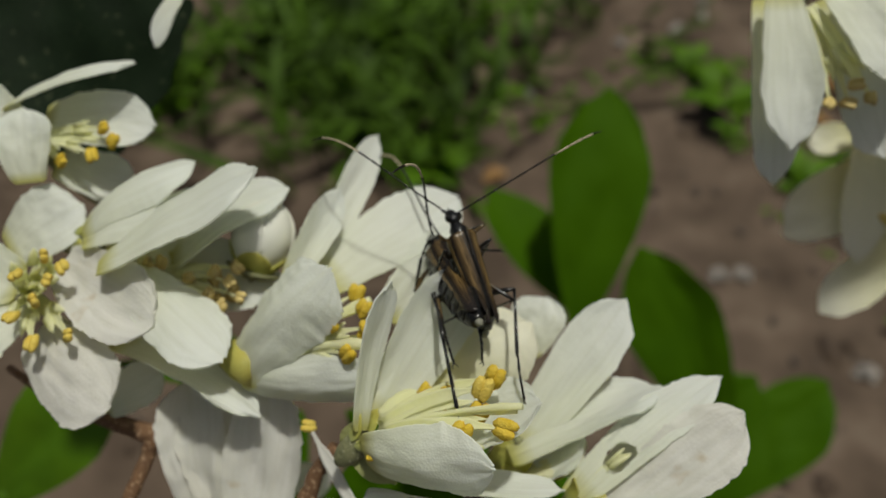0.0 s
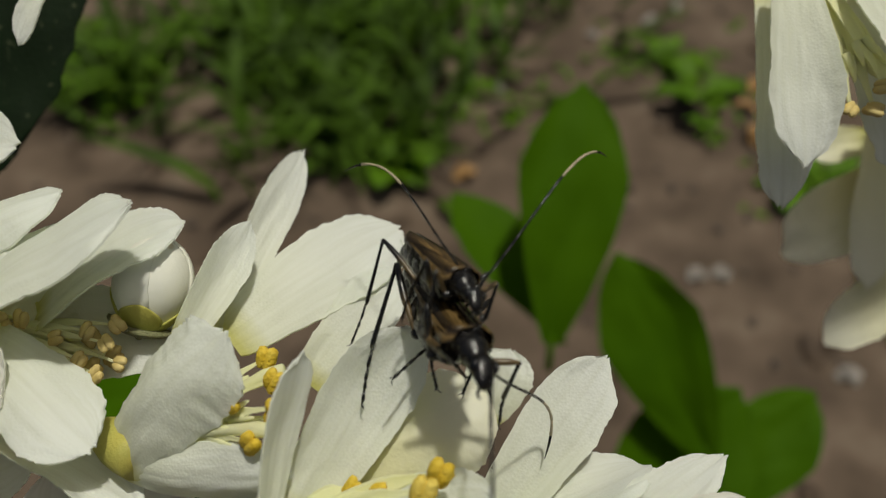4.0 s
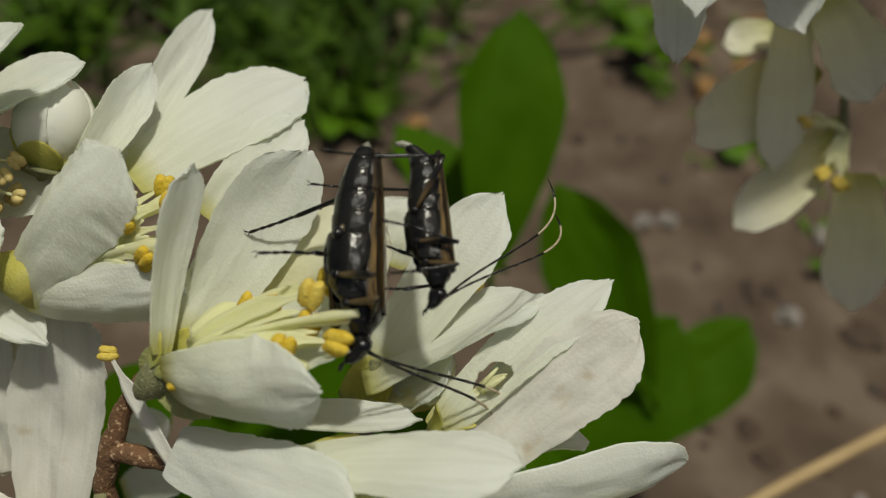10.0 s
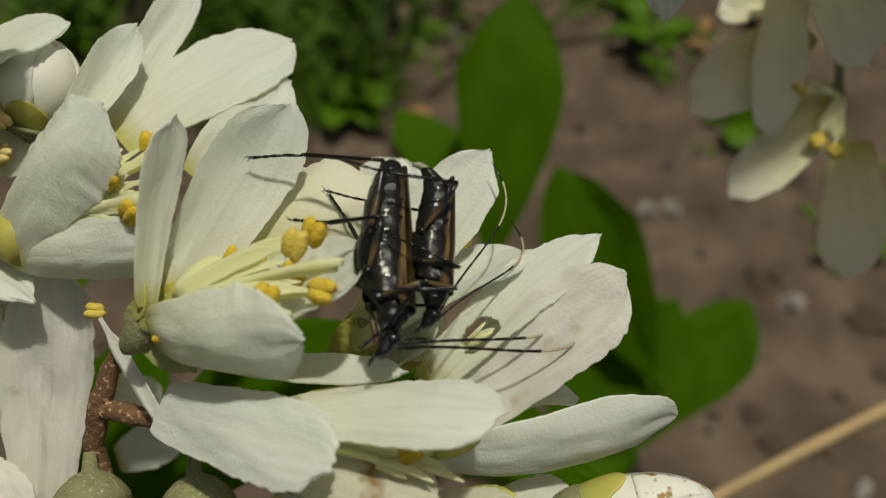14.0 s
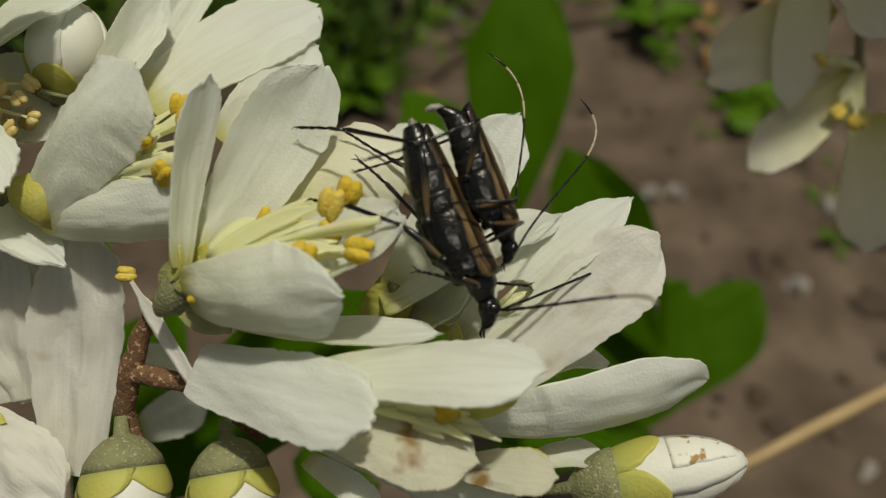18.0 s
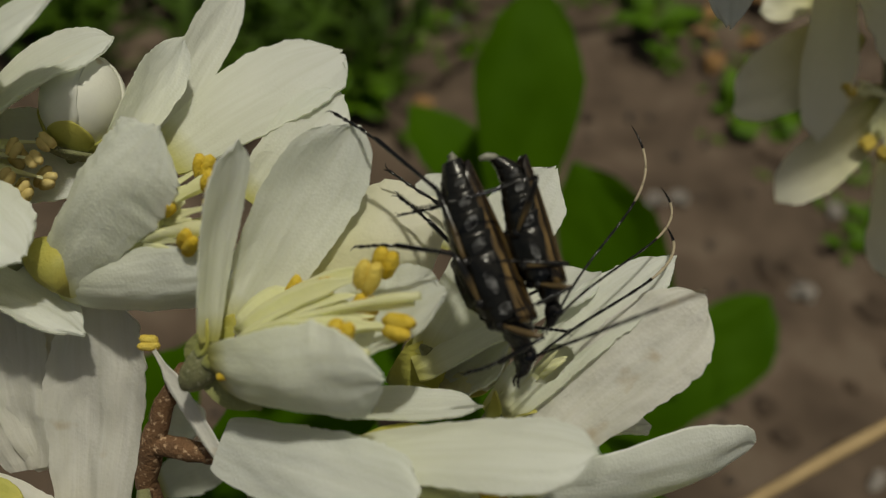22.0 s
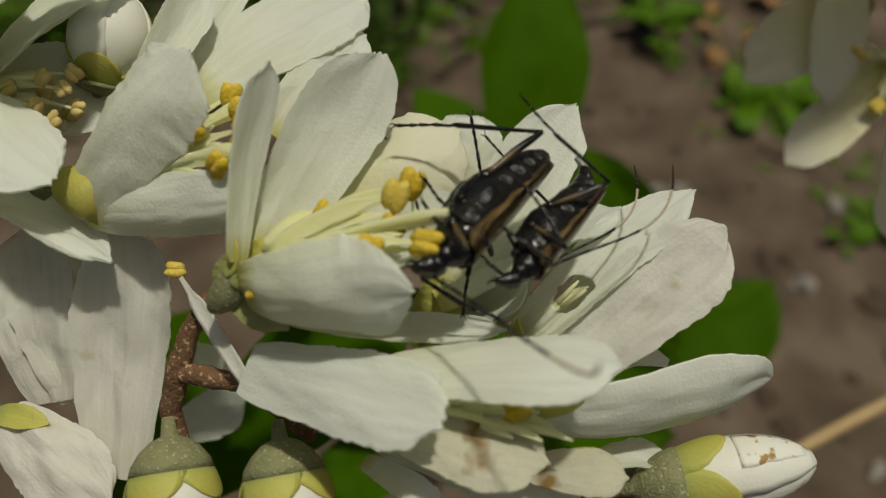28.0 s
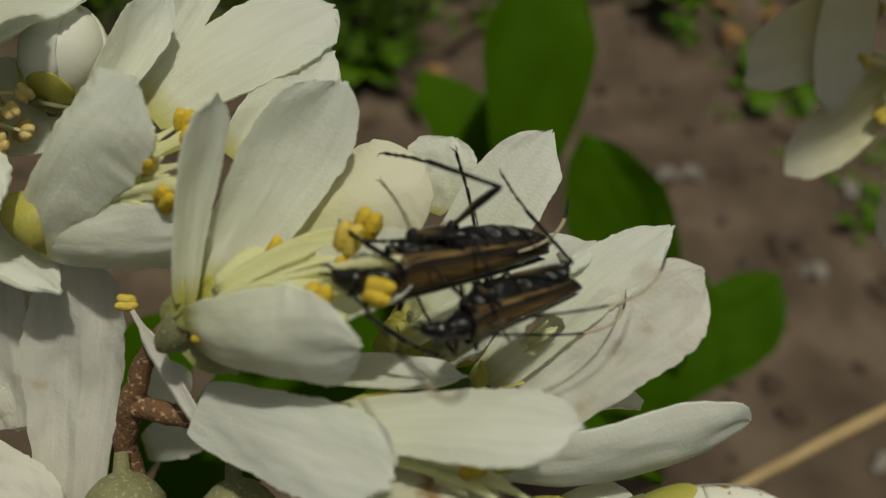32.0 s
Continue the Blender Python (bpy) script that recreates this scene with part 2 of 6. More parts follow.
def wing_case_material():
    """Brown wing case: black along the suture and at the rear, streaks along its length, an ochre streak near the side."""
    m = material("wing_case", (0.5, 0.5, 0.5), 0.22, bump=0.15, bump_scale=9000, gloss=0.5)
    nt = m.node_tree
    n, l = nt.nodes, nt.links
    p = n["Principled BSDF"]
    co = n.new("ShaderNodeTexCoord")
    sep = n.new("ShaderNodeSeparateXYZ")
    l.new(co.outputs["UV"], sep.inputs[0])
    mp = n.new("ShaderNodeMapping")
    mp.inputs["Scale"].default_value = (16, 4.5, 1)
    l.new(co.outputs["UV"], mp.inputs["Vector"])
    streak = n.new("ShaderNodeTexNoise")
    streak.inputs["Scale"].default_value, streak.inputs["Detail"].default_value = 1.0, 5.0
    l.new(mp.outputs[0], streak.inputs["Vector"])
    wob = n.new("ShaderNodeMath")
    wob.operation, wob.inputs[1].default_value = "MULTIPLY_ADD", 0.40
    l.new(streak.outputs["Fac"], wob.inputs[0])
    sub = n.new("ShaderNodeMath")
    sub.operation, sub.inputs[1].default_value = "SUBTRACT", 0.20
    l.new(sep.outputs["X"], sub.inputs[0])
    l.new(sub.outputs[0], wob.inputs[2])
    across = n.new("ShaderNodeValToRGB")
    e = across.color_ramp.elements
    e[0].position, e[1].position = 0.06, 1.0
    e[0].color, e[1].color = (0.012, 0.010, 0.008, 1), (0.012, 0.010, 0.008, 1)
    for at, c in ((0.18, (0.085, 0.056, 0.022)), (0.40, (0.18, 0.12, 0.048)), (0.58, (0.045, 0.03, 0.013)), (0.74, (0.014, 0.010, 0.007)), (0.84, (0.20, 0.135, 0.055)), (0.92, (0.16, 0.108, 0.046)), (0.97, (0.02, 0.015, 0.010))):
        k = e.new(at)
        k.color = (*c, 1)
    l.new(wob.outputs[0], across.inputs["Fac"])
    tone = n.new("ShaderNodeValToRGB")
    tone.color_ramp.elements[0].position, tone.color_ramp.elements[1].position = 0.36, 0.66
    tone.color_ramp.elements[0].color, tone.color_ramp.elements[1].color = (0.25, 0.23, 0.2, 1), (1.25, 1.2, 1.1, 1)
    l.new(streak.outputs["Fac"], tone.inputs["Fac"])
    mx = n.new("ShaderNodeMixRGB")
    mx.blend_type, mx.inputs[0].default_value = "MULTIPLY", 1.0
    l.new(across.outputs["Color"], mx.inputs[1])
    l.new(tone.outputs["Color"], mx.inputs[2])
    rear = n.new("ShaderNodeValToRGB")
    rear.color_ramp.elements[0].position, rear.color_ramp.elements[1].position = 0.62, 0.94
    l.new(sep.outputs["Y"], rear.inputs["Fac"])
    end = n.new("ShaderNodeMixRGB")
    end.inputs[2].default_value = (0.016, 0.012, 0.009, 1)
    l.new(rear.outputs["Color"], end.inputs[0])
    l.new(mx.outputs["Color"], end.inputs[1])
    l.new(end.outputs["Color"], p.inputs["Base Color"])
    return m


ELYTRON = wing_case_material()
SEPAL_GREEN = material("sepal_green", (0.40, 0.41, 0.17), 0.7, second=(0.28, 0.30, 0.10), scale=900, mix=0.9, bump=0.5, bump_scale=7000, translucent=0.1)
OCHRE = material("leg_ochre", (0.13, 0.088, 0.036), 0.35, second=(0.07, 0.046, 0.02), scale=2500, gloss=0.5)
THIGH = material("thigh", (0.13, 0.088, 0.036), 0.3, second=(0.07, 0.046, 0.02), scale=2500, gloss=0.5, along=((0.008, 0.0075, 0.007), 0.35, 0.6))
MEMBRANE = material("membrane", (0.46, 0.46, 0.38), 0.35, second=(0.26, 0.26, 0.19), scale=1800, translucent=0.4)
IVORY = material("antenna_ivory", (0.44, 0.37, 0.25), 0.5)
EYE = material("eye_black", (0.004, 0.004, 0.004), 0.12, gloss=0.6)

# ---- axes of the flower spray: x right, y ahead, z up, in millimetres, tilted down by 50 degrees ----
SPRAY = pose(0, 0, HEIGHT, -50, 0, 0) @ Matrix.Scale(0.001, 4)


def S(x, y, z):
    return SPRAY @ Vector((x, y, z))


def SD(v):
    return (SPRAY.to_3x3() @ Vector(v)).normalized()


def part(name, mesh, material_, parent=None, label="", origin=None):
    """Links one mesh (bmesh or mesh data, in world metres less the parent's place) as a part of parent."""
    if isinstance(mesh, bmesh.types.BMesh):
        me = bpy.data.meshes.new(name)
        mesh.to_mesh(me)
        mesh.free()
    else:
        me = mesh
    me.materials.append(material_)
    me.polygons.foreach_set("use_smooth", [True] * len(me.polygons))
    ob = new(name, me)
    ob.parent = parent
    if label:
        tagged(ob, label)
    return ob


def thing(name, place, label, category, group=""):
    ob = new(name)
    ob.empty_display_size = 0.002
    ob.location = place
    ob["place"] = 0
    return tagged(ob, label, category, group)


def frame_of(base, tip, face):
    y = (tip - base).normalized()
    z = (face - face.dot(y) * y)
    z = z.normalized() if z.length > 1e-4 else y.orthogonal().normalized()
    x = y.cross(z)
    m = Matrix((x, y, z)).transposed().to_4x4()
    m.translation = base
    return m


def blade(name, length, width, blunt=4.0, foot=0.45, bend=0.08, curl=0.0, cup=0.25, ragged=0.065, wave=0.024, twist=0.0, seed=0, thick=0.00011, rows=44, cols=20, hole=None, crease=0.0, shape=0.6, taper=0.0, end=0.12):
    """A petal or leaf along y with its inner face to z: two skins and a rim. hole: (along, across, half length, half width) of an eaten hole."""
    rnd = random.Random(seed)
    off = Vector((rnd.uniform(0, 90), rnd.uniform(0, 90), rnd.uniform(0, 90)))
    skew = rnd.uniform(-0.45, 0.45)
    us = [1 - (1 - i / rows) ** 1.35 for i in range(rows + 1)]
    prof = [(foot + (1 - foot) * min(1, u * 1.5) ** shape) * max(0.0, 1 - u ** blunt) ** 0.5 * (1 - taper * u) for u in us]
    top = max(prof)
    skins = []
    for side in (0.5, -0.5):
        pts = []
        for i, u in enumerate(us):
            for j in range(cols + 1):
                v = -1 + 2 * j / cols
                flat = min(1.0, 0.15 + prof[i] / top)
                edge = noise.noise(off + Vector((u * 9, v * 2.2, 0))) * ragged + noise.noise(off + Vector((u * 30, v * 3, 7))) * ragged * 0.55 + noise.noise(off + Vector((u * 61, v * 2, 1))) * ragged * (0.5 + 0.4 * u)
                w = width / 2 * max(end, prof[i] / top) * (1 + edge * (0.25 + 1.1 * u))
                x = v * w
                y = length * u + length * ragged * 0.45 * u * u * (noise.noise(off + Vector((3, v * 3.4, 9))) + 0.25 * noise.noise(off + Vector((3, v * 7, 4)))) - 0.03 * length * u ** 4 * ((v - skew) ** 2 - skew ** 2)
                z = bend * length * 4 * u * (1 - u) + curl * length * u ** 3
                pr = min(1.0, max(end, prof[i] / top))
                z += cup * width * ((v * pr) ** 2 - 0.33) * (0.5 + 0.5 * math.sin(math.pi * min(1, u * 1.1)))
                z += flat * wave * width * (noise.noise(off + Vector((u * 3.2, v * 1.7, 3))) * 2 + 0.7 * noise.noise(off + Vector((u * 8, v * 5, 5))))
                z += crease * width * abs(v * pr) ** 0.7 + 0.006 * width * pr * math.sin(v * 11 + skew * 9 + 2 * noise.noise(off + Vector((u * 2, 0, 0)))) * (1 - abs(v)) * (1 - u ** 3)
                a = twist * u
                x, z = x * math.cos(a) - z * math.sin(a), x * math.sin(a) + z * math.cos(a)
                pts.append((x, y, z + side * thick))
        skins.append(pts)
    n, c = len(skins[0]), cols + 1
    verts = skins[0] + skins[1]
    faces = []
    gone = set()
    for i in range(rows):
        for j in range(cols):
            if hole:
                u, v = (us[i] + us[i + 1]) / 2, -1 + (2 * j + 1) / cols
                if ((u - hole[0]) / hole[2]) ** 2 + ((v - hole[1]) / hole[3]) ** 2 < 1 + 0.35 * noise.noise(off + Vector((u * 30, v * 4, 1))):
                    gone.add((i, j))
                    continue
            a = i * c + j
            faces.append((a, a + 1, a + c + 1, a + c))
            faces.append((n + a, n + a + c, n + a + c + 1, n + a + 1))
    rim = []
    for i, j in gone:
        a = i * c + j
        for di, dj, p, q in ((-1, 0, a, a + 1), (1, 0, a + c + 1, a + c), (0, -1, a + c, a), (0, 1, a + 1, a + c + 1)):
            if (i + di, j + dj) not in gone and 0 <= i + di < rows and 0 <= j + dj < cols:
                rim.append((p, q, n + q, n + p))
    for i in range(rows):
        a, b = i * c, i * c + cols
        rim.append((a, a + c, n + a + c, n + a))
        rim.append((b + c, b, n + b, n + b + c))
    for j in range(cols):
        a, b = j, rows * c + j
        rim.append((a + 1, a, n + a, n + a + 1))
        rim.append((b, b + 1, n + b + 1, n + b))
    # the rim has vertices of its own, so that the faces keep their shading up to the edge
    place = list(range(2 * n))
    copy = {}
    for f in rim:
        for k in f:
            if k not in copy:
                copy[k] = len(verts)
                verts.append(verts[k])
                place.append(k)
        faces.append(tuple(copy[k] for k in f))
    me = bpy.data.meshes.new(name)
    me.from_pydata(verts, [], faces)
    uv = me.uv_layers.new()
    span = [us[(k % n) // c] for k in place]
    across = [((k % n) % c) / cols for k in place]
    idx = np.empty(len(me.loops), dtype=np.int32)
    me.loops.foreach_get("vertex_index", idx)
    uv.data.foreach_set("uv", np.stack([np.array(across)[idx], np.array(span)[idx]], 1).ravel())
    return me


SEEDS = iter(range(1000, 99999))


def petal(owner, base, tip, width, face=(0, -1, 0.2), skin=None, name="petal", label="", **shape):
    """base, tip: places in the spray's millimetres; width in millimetres; face: where the inner side looks."""
    b, t = S(*base), S(*tip)
    if skin in (None, PETAL, PETAL_PLAIN, PETAL_OLD, PETAL_WORN, CREAM):
        shape["blunt"] = 1.9 * shape.get("blunt", 4.0)
        shape.setdefault("end", 0.2)
    me = blade(name, (t - b).length, width * 0.001, seed=next(SEEDS), **shape)
    m = frame_of(b, t, SD(face))
    m.translation -= owner.location
    me.transform(m)
    return part(name, me, skin or PETAL, owner, label)


def tube(bm, pts, radii, sides=8, flat=1.0, caps=True):
    """A tapered tube along pts (Vectors) into bm. flat: the thickness across, as a share of the width."""
    rings = []
    side = None
    for k, p in enumerate(pts):
        d = (pts[min(k + 1, len(pts) - 1)] - pts[max(k - 1, 0)]).normalized()
        side = d.orthogonal().normalized() if side is None else (side - side.dot(d) * d).normalized()
        up = d.cross(side)
        rings.append([bm.verts.new(p + radii[k] * (math.cos(a) * side + flat * math.sin(a) * up)) for a in (2 * math.pi * s / sides for s in range(sides))])
    for a, b in zip(rings, rings[1:]):
        for s in range(sides):
            bm.faces.new((a[s], a[(s + 1) % sides], b[(s + 1) % sides], b[s]))
    if caps:
        bm.faces.new(rings[0][::-1])
        bm.faces.new(rings[-1])
    return bm


def curve_pts(a, b, sag, count):
    """Points from a to b, bowed by the vector sag."""
    return [a.lerp(b, k / count) + sag * (4 * (k / count) * (1 - k / count)) for k in range(count + 1)]


def egg(bm, centre, axis, length, radius, sides=14, rings=10, power=1.0, noise_amp=0.0, seed=0, lo=0.0, hi=1.0, blunt=0.5):
    """A rounded body of revolution along axis, from lo to hi of its length (0 to 1)."""
    axis = axis.normalized()
    off = Vector((seed * 3.7, seed * 1.3, seed))
    pts, rad = [], []
    for k in range(rings + 1):
        u = lo + (hi - lo) * (k / rings)
        r = radius * max(0.02, (math.sin(math.pi * u ** power)) ** blunt)
        pts.append(centre + axis * (u - 0.5) * length)
        rad.append(r * (1 + noise_amp * noise.noise(off + Vector((u * 5, 0, 0)))))
    return tube(bm, pts, rad, sides)


def ribbon(bm, pts, widths, face, thick=0.00013, groove=0.25):
    """A thin curved strip along pts whose broad side looks along face; widths are half widths in metres."""
    rings = []
    for k, p in enumerate(pts):
        d = (pts[min(k + 1, len(pts) - 1)] - pts[max(k - 1, 0)]).normalized()
        side = d.cross(face).normalized()
        up = side.cross(d)
        w = widths[k]
        front = [p + side * w * c - up * groove * w * (1 - c * c) for c in (-1, -0.6, 0, 0.6, 1)]
        back = [p + side * w * c - up * (groove * w * (1 - c * c) + thick * (1 - 0.6 * c * c)) for c in (0.8, 0, -0.8)]
        rings.append([bm.verts.new(q) for q in front + back])
    n = len(rings[0])
    for a, b in zip(rings, rings[1:]):
        for q in range(n):
            bm.faces.new((a[q], a[(q + 1) % n], b[(q + 1) % n], b[q]))
    bm.faces.new(rings[0][::-1])
    bm.faces.new(rings[-1])
    return bm


def stamen(owner, base, tip, anther=0.9, width=0.5, skin=None, sag=(0, 0, 0.4), teeth=True, body=None):
    """A flat winged filament, with two shoulder teeth where they show, and its lumpy two-lobed anther. Millimetres of the spray."""
    a, b = S(*base) - owner.location, S(*tip) - owner.location
    bow = SPRAY.to_3x3() @ Vector(sag)
    bm = bmesh.new()
    pts = curve_pts(a, b, bow, 10)
    rnd = random.Random(int(abs(tip[0] * 931 + tip[2] * 577)))
    face = SD((rnd.uniform(-0.5, 0.5), -1, 0.2 + rnd.uniform(-0.5, 0.5)))
    shape = (0.8, 0.95, 1.05, 1.1, 1.15, 1.15, 1.12, 1.0, 0.5, 0.34, 0.28) if anther else (0.8, 0.95, 1.05, 1.1, 1.1, 1.05, 1.0, 0.9, 0.7, 0.45, 0.12)
    ribbon(bm, pts, [0.0005 * width * (0.85 if teeth else 0.78) * k * rnd.uniform(0.94, 1.06) for k in shape], face)
    d = (b - a).normalized()
    side = d.cross(SD((0, -1, 0))).normalized()
    if teeth:
        for s in (1, -1):
            q = pts[7] + side * s * 0.0005 * width
            tube(bm, [q - d * 0.0008 - side * s * 0.0002 * width, q + d * 0.0001 - side * s * 0.00004 * width, q + d * 0.0007 + side * s * 0.0001 * width], [0.00030 * width, 0.00024 * width, 0.00006], 8, 0.5)
    bmesh.ops.recalc_face_normals(bm, faces=bm.faces)
    fil = part("stamen", bm, body or FILAMENT, owner)
    if anther:
        bm = bmesh.new()
        tilt = (d * 0.7 + side * math.sin(tip[0] * 7) * 0.7 + SD((0, -0.4, math.cos(tip[2] * 9))) * 0.5).normalized()
        cross = tilt.cross(SD((0, -1, 0.2))).normalized()
        for s in (1, -1):
            egg(bm, b + cross * s * 0.00019 * anther, tilt + cross * s * 0.06, 0.00130 * anther * (1 + 0.12 * s * math.sin(tip[0])), 0.00031 * anther, 14, 12, blunt=0.36)
        for v in bm.verts:
            v.co += (v.co - b) * 0.12 * noise.noise(v.co * 3400 + Vector(tip)) + (v.co - b) * 0.08 * noise.noise(v.co * 9000)
        part("anther", bm, skin or ANTHER, fil)
    return fil


def style(owner, base, tip, width=0.34, knob=True):
    a, b = S(*base) - owner.location, S(*tip) - owner.location
    bm = bmesh.new()
    tube(bm, curve_pts(a, b, SD((0, 0, 1)) * 0.0003, 7), [0.0005 * width * k for k in (1, 1, 1, 0.95, 0.9, 0.95, 1.35 if knob else 0.9, 1.0)], 10)
    return part("style", bm, FILAMENT, owner)


def pedicel(owner, way):
    """The thin stalk that carries a flower, from its middle along way in the spray's millimetres."""
    b = SPRAY.to_3x3() @ Vector(way)
    bm = bmesh.new()
    tube(bm, curve_pts(Vector((0, 0, 0)), b, SD((0, 0, -1)) * 0.0008, 7), [0.0005, 0.00045, 0.0004, 0.0004, 0.0004, 0.0004, 0.00045, 0.0005], 8)
    part("stalk", bm, CALYX, owner, "thin grey-green stalk")


def fleck(owner, place, size, skin):
    """A grain of pollen stuck to a petal."""
    bm = bmesh.new()
    egg(bm, S(*place) - owner.location, SD((1, 0, 0.4)), size * 0.001, size * 0.00042, 10, 8, noise_amp=0.4)
    part("pollen", bm, skin, owner)


def calyx(owner, base, tip, radius, sepals=4, sepal_length=3.0, skin=None):
    """The downy cup under a flower, with its sepals; base to tip in the spray's millimetres."""
    a, b = S(*base) - owner.location, S(*tip) - owner.location
    bm = bmesh.new()
    r = radius * 0.001
    tube(bm, [a.lerp(b, k) for k in (0, 0.12, 0.3, 0.55, 0.8, 1.0)], [r * k for k in (0.25, 0.6, 0.86, 1.0, 1.0, 0.92)], 18)
    part("calyx", bm, skin or CALYX, owner)
    d = (b - a).normalized()
    x = d.orthogonal().normalized()
    for k in range(sepals):
        q = Matrix.Rotation(2 * math.pi * (k + 0.3) / sepals, 3, d) @ x
        p = a.lerp(b, 0.85) + q * r * 0.98
        me = blade("sepal", sepal_length * 0.001, r * 1.35, blunt=1.6, foot=0.9, bend=0.06, curl=-0.05, cup=0.28, ragged=0.03, seed=next(SEEDS), rows=10, cols=6)
        me.transform(frame_of(p, p + d + q * 0.25, -q))
        part("sepal", me, SEPAL, owner)


def egg_patch(o, name, skin, d, x, ln, r, mid, half, u0, u1, lift, taper=0.0, label=""):
    """A shell that hugs an egg along d: round the angle mid, from u0 to u1 of its length; taper 1 ends it in a point."""
    y = d.cross(x)
    off = Vector((mid * 7, u0 * 5, ln * 900))
    verts, faces = [], []
    n, c = 14, 9
    for skin_side in (0.0, -0.00012):
        for i in range(n + 1):
            u = u0 + (u1 - u0) * i / n
            rad = r * max(0.02, math.sin(math.pi * min(0.999, u ** 1.12)) ** 0.52) + lift + skin_side
            w = half * max(0.0, 1 - taper * (i / n) ** 2.2) ** 0.8 + 0.02
            for j in range(c):
                a = mid + w * (-1 + 2 * j / (c - 1)) * (1 + 0.10 * noise.noise(off + Vector((i * 0.4, j // 5, 0))))
                verts.append(tuple(d * ln * u + (x * math.cos(a) + y * math.sin(a)) * rad))
    k = (n + 1) * c
    for i in range(n):
        for j in range(c - 1):
            a = i * c + j
            faces += [(a, a + 1, a + c + 1, a + c), (k + a, k + a + c, k + a + c + 1, k + a + 1)]
        a, b = i * c, i * c + c - 1
        faces += [(a, a + c, k + a + c, k + a), (b + c, b, k + b, k + b + c)]
    for j in range(c - 1):
        a, b = j, n * c + j
        faces += [(a + 1, a, k + a, k + a + 1), (b, b + 1, k + b + 1, k + b)]
    me = bpy.data.meshes.new(name)
    me.from_pydata(verts, [], faces)
    along = [((q % k) // c) / n for q in range(2 * k)]
    uv = me.uv_layers.new()
    for loop in me.loops:
        uv.data[loop.index].uv = (((loop.vertex_index % k) % c) / (c - 1), along[loop.vertex_index])
    return part(name, me, skin, o, label)


def bud(name, base, tip, width, label, cup=0.3, turn=0.0):
    """A closed flower bud: downy cup, sepals and the folded petals."""
    o = thing(name, S(*base), label, "flower bud", "buds of the spray")
    b = S(*tip) - S(*base)
    d, r, ln = b.normalized(), width * 0.0005, b.length
    x = (SD((0, -1, 0)) - SD((0, -1, 0)).dot(d) * d).normalized()
    bm = bmesh.new()
    tube(bm, [d * ln * k * cup for k in (-0.6, -0.05, 0.08, 0.35, 0.7, 1.0)], [r * k for k in (0.14, 0.2, 0.45, 0.70, 0.90, 0.97)], 22)
    part("calyx", bm, CALYX, o)
    bm = bmesh.new()
    ks = [k / 20 for k in range(1, 21)]
    tube(bm, [d * ln * k for k in ks], [r * max(0.03, math.sin(math.pi * min(0.995, k ** 1.12)) ** 0.52) * 0.97 for k in ks], 22)
    part("heart", bm, BUD_WHITE, o)
    for k in range(4):
        egg_patch(o, "petal", BUD_WHITE, d, x, ln, r, turn + 0.9 + 1.571 * k, 0.98, cup - 0.02, 0.985, 0.00004 + 0.00010 * (k % 2), taper=0.25)
    for k in range(4):
        egg_patch(o, "sepal", SEPAL, d, x, ln, r, turn + 0.2 + 1.571 * k, 0.86, cup - 0.04, cup + 0.27, 0.00024, taper=0.98)
    return o


def leaf(name, base, tip, width, label, face=(0, -1, 0.3), skin=None, serrate=0.0, category="leaf", **shape):
    o = thing(name, S(*base), label, category, "leaves behind the spray")
    opts = dict(blunt=2.2, foot=0.12, bend=0.05, cup=0.05, crease=0.03, ragged=0.03, wave=0.03, rows=34, cols=14, shape=0.9)
    opts.update(shape)
    petal(o, base, tip, width, face, skin or LEAF, "blade", **opts)
    a, b = Vector((0, 0, 0)), S(*tip) - S(*base)
    bm = bmesh.new()
    tube(bm, [b * k + SD(face) * 0.0 for k in (-0.10, 0.0, 0.1)], [width * 0.000012 + 0.0004] * 3, 8)
    part("stalk", bm, skin or LEAF, o)
    return o


def twig(name, lines, label, skin=None):
    """lines: list of (points, radii) in the spray's millimetres."""
    o = thing(name, S(*lines[0][0][0]), label, "twig")
    for pts, radii in lines:
        bm = bmesh.new()
        ps = [S(*p) - o.location for p in pts]
        fine, rr = [], []
        for k in range(len(ps) - 1):
            for s in range(6):
                f = s / 6
                fine.append(ps[k].lerp(ps[k + 1], f) + Vector((noise.noise(Vector((k, f * 3, 1))), noise.noise(Vector((k, f * 3, 5))), 0)) * radii[k] * 0.00018)
                rr.append(0.001 * (radii[k] + (radii[k + 1] - radii[k]) * f) * (1 + 0.12 * noise.noise(Vector((k * 2, f * 5, 9)))))
        fine.append(ps[-1])
        rr.append(radii[-1] * 0.001)
        tube(bm, fine, rr, 14)
        part("stem", bm, skin or BARK, o)
    return o


# ---- ground ----
def ground_height(x, y):
    v = Vector((x, y, 0))
    return 0.006 * noise.noise(v * 9) + 0.0035 * noise.noise(v * 31) + 0.0012 * noise.noise(v * 110)


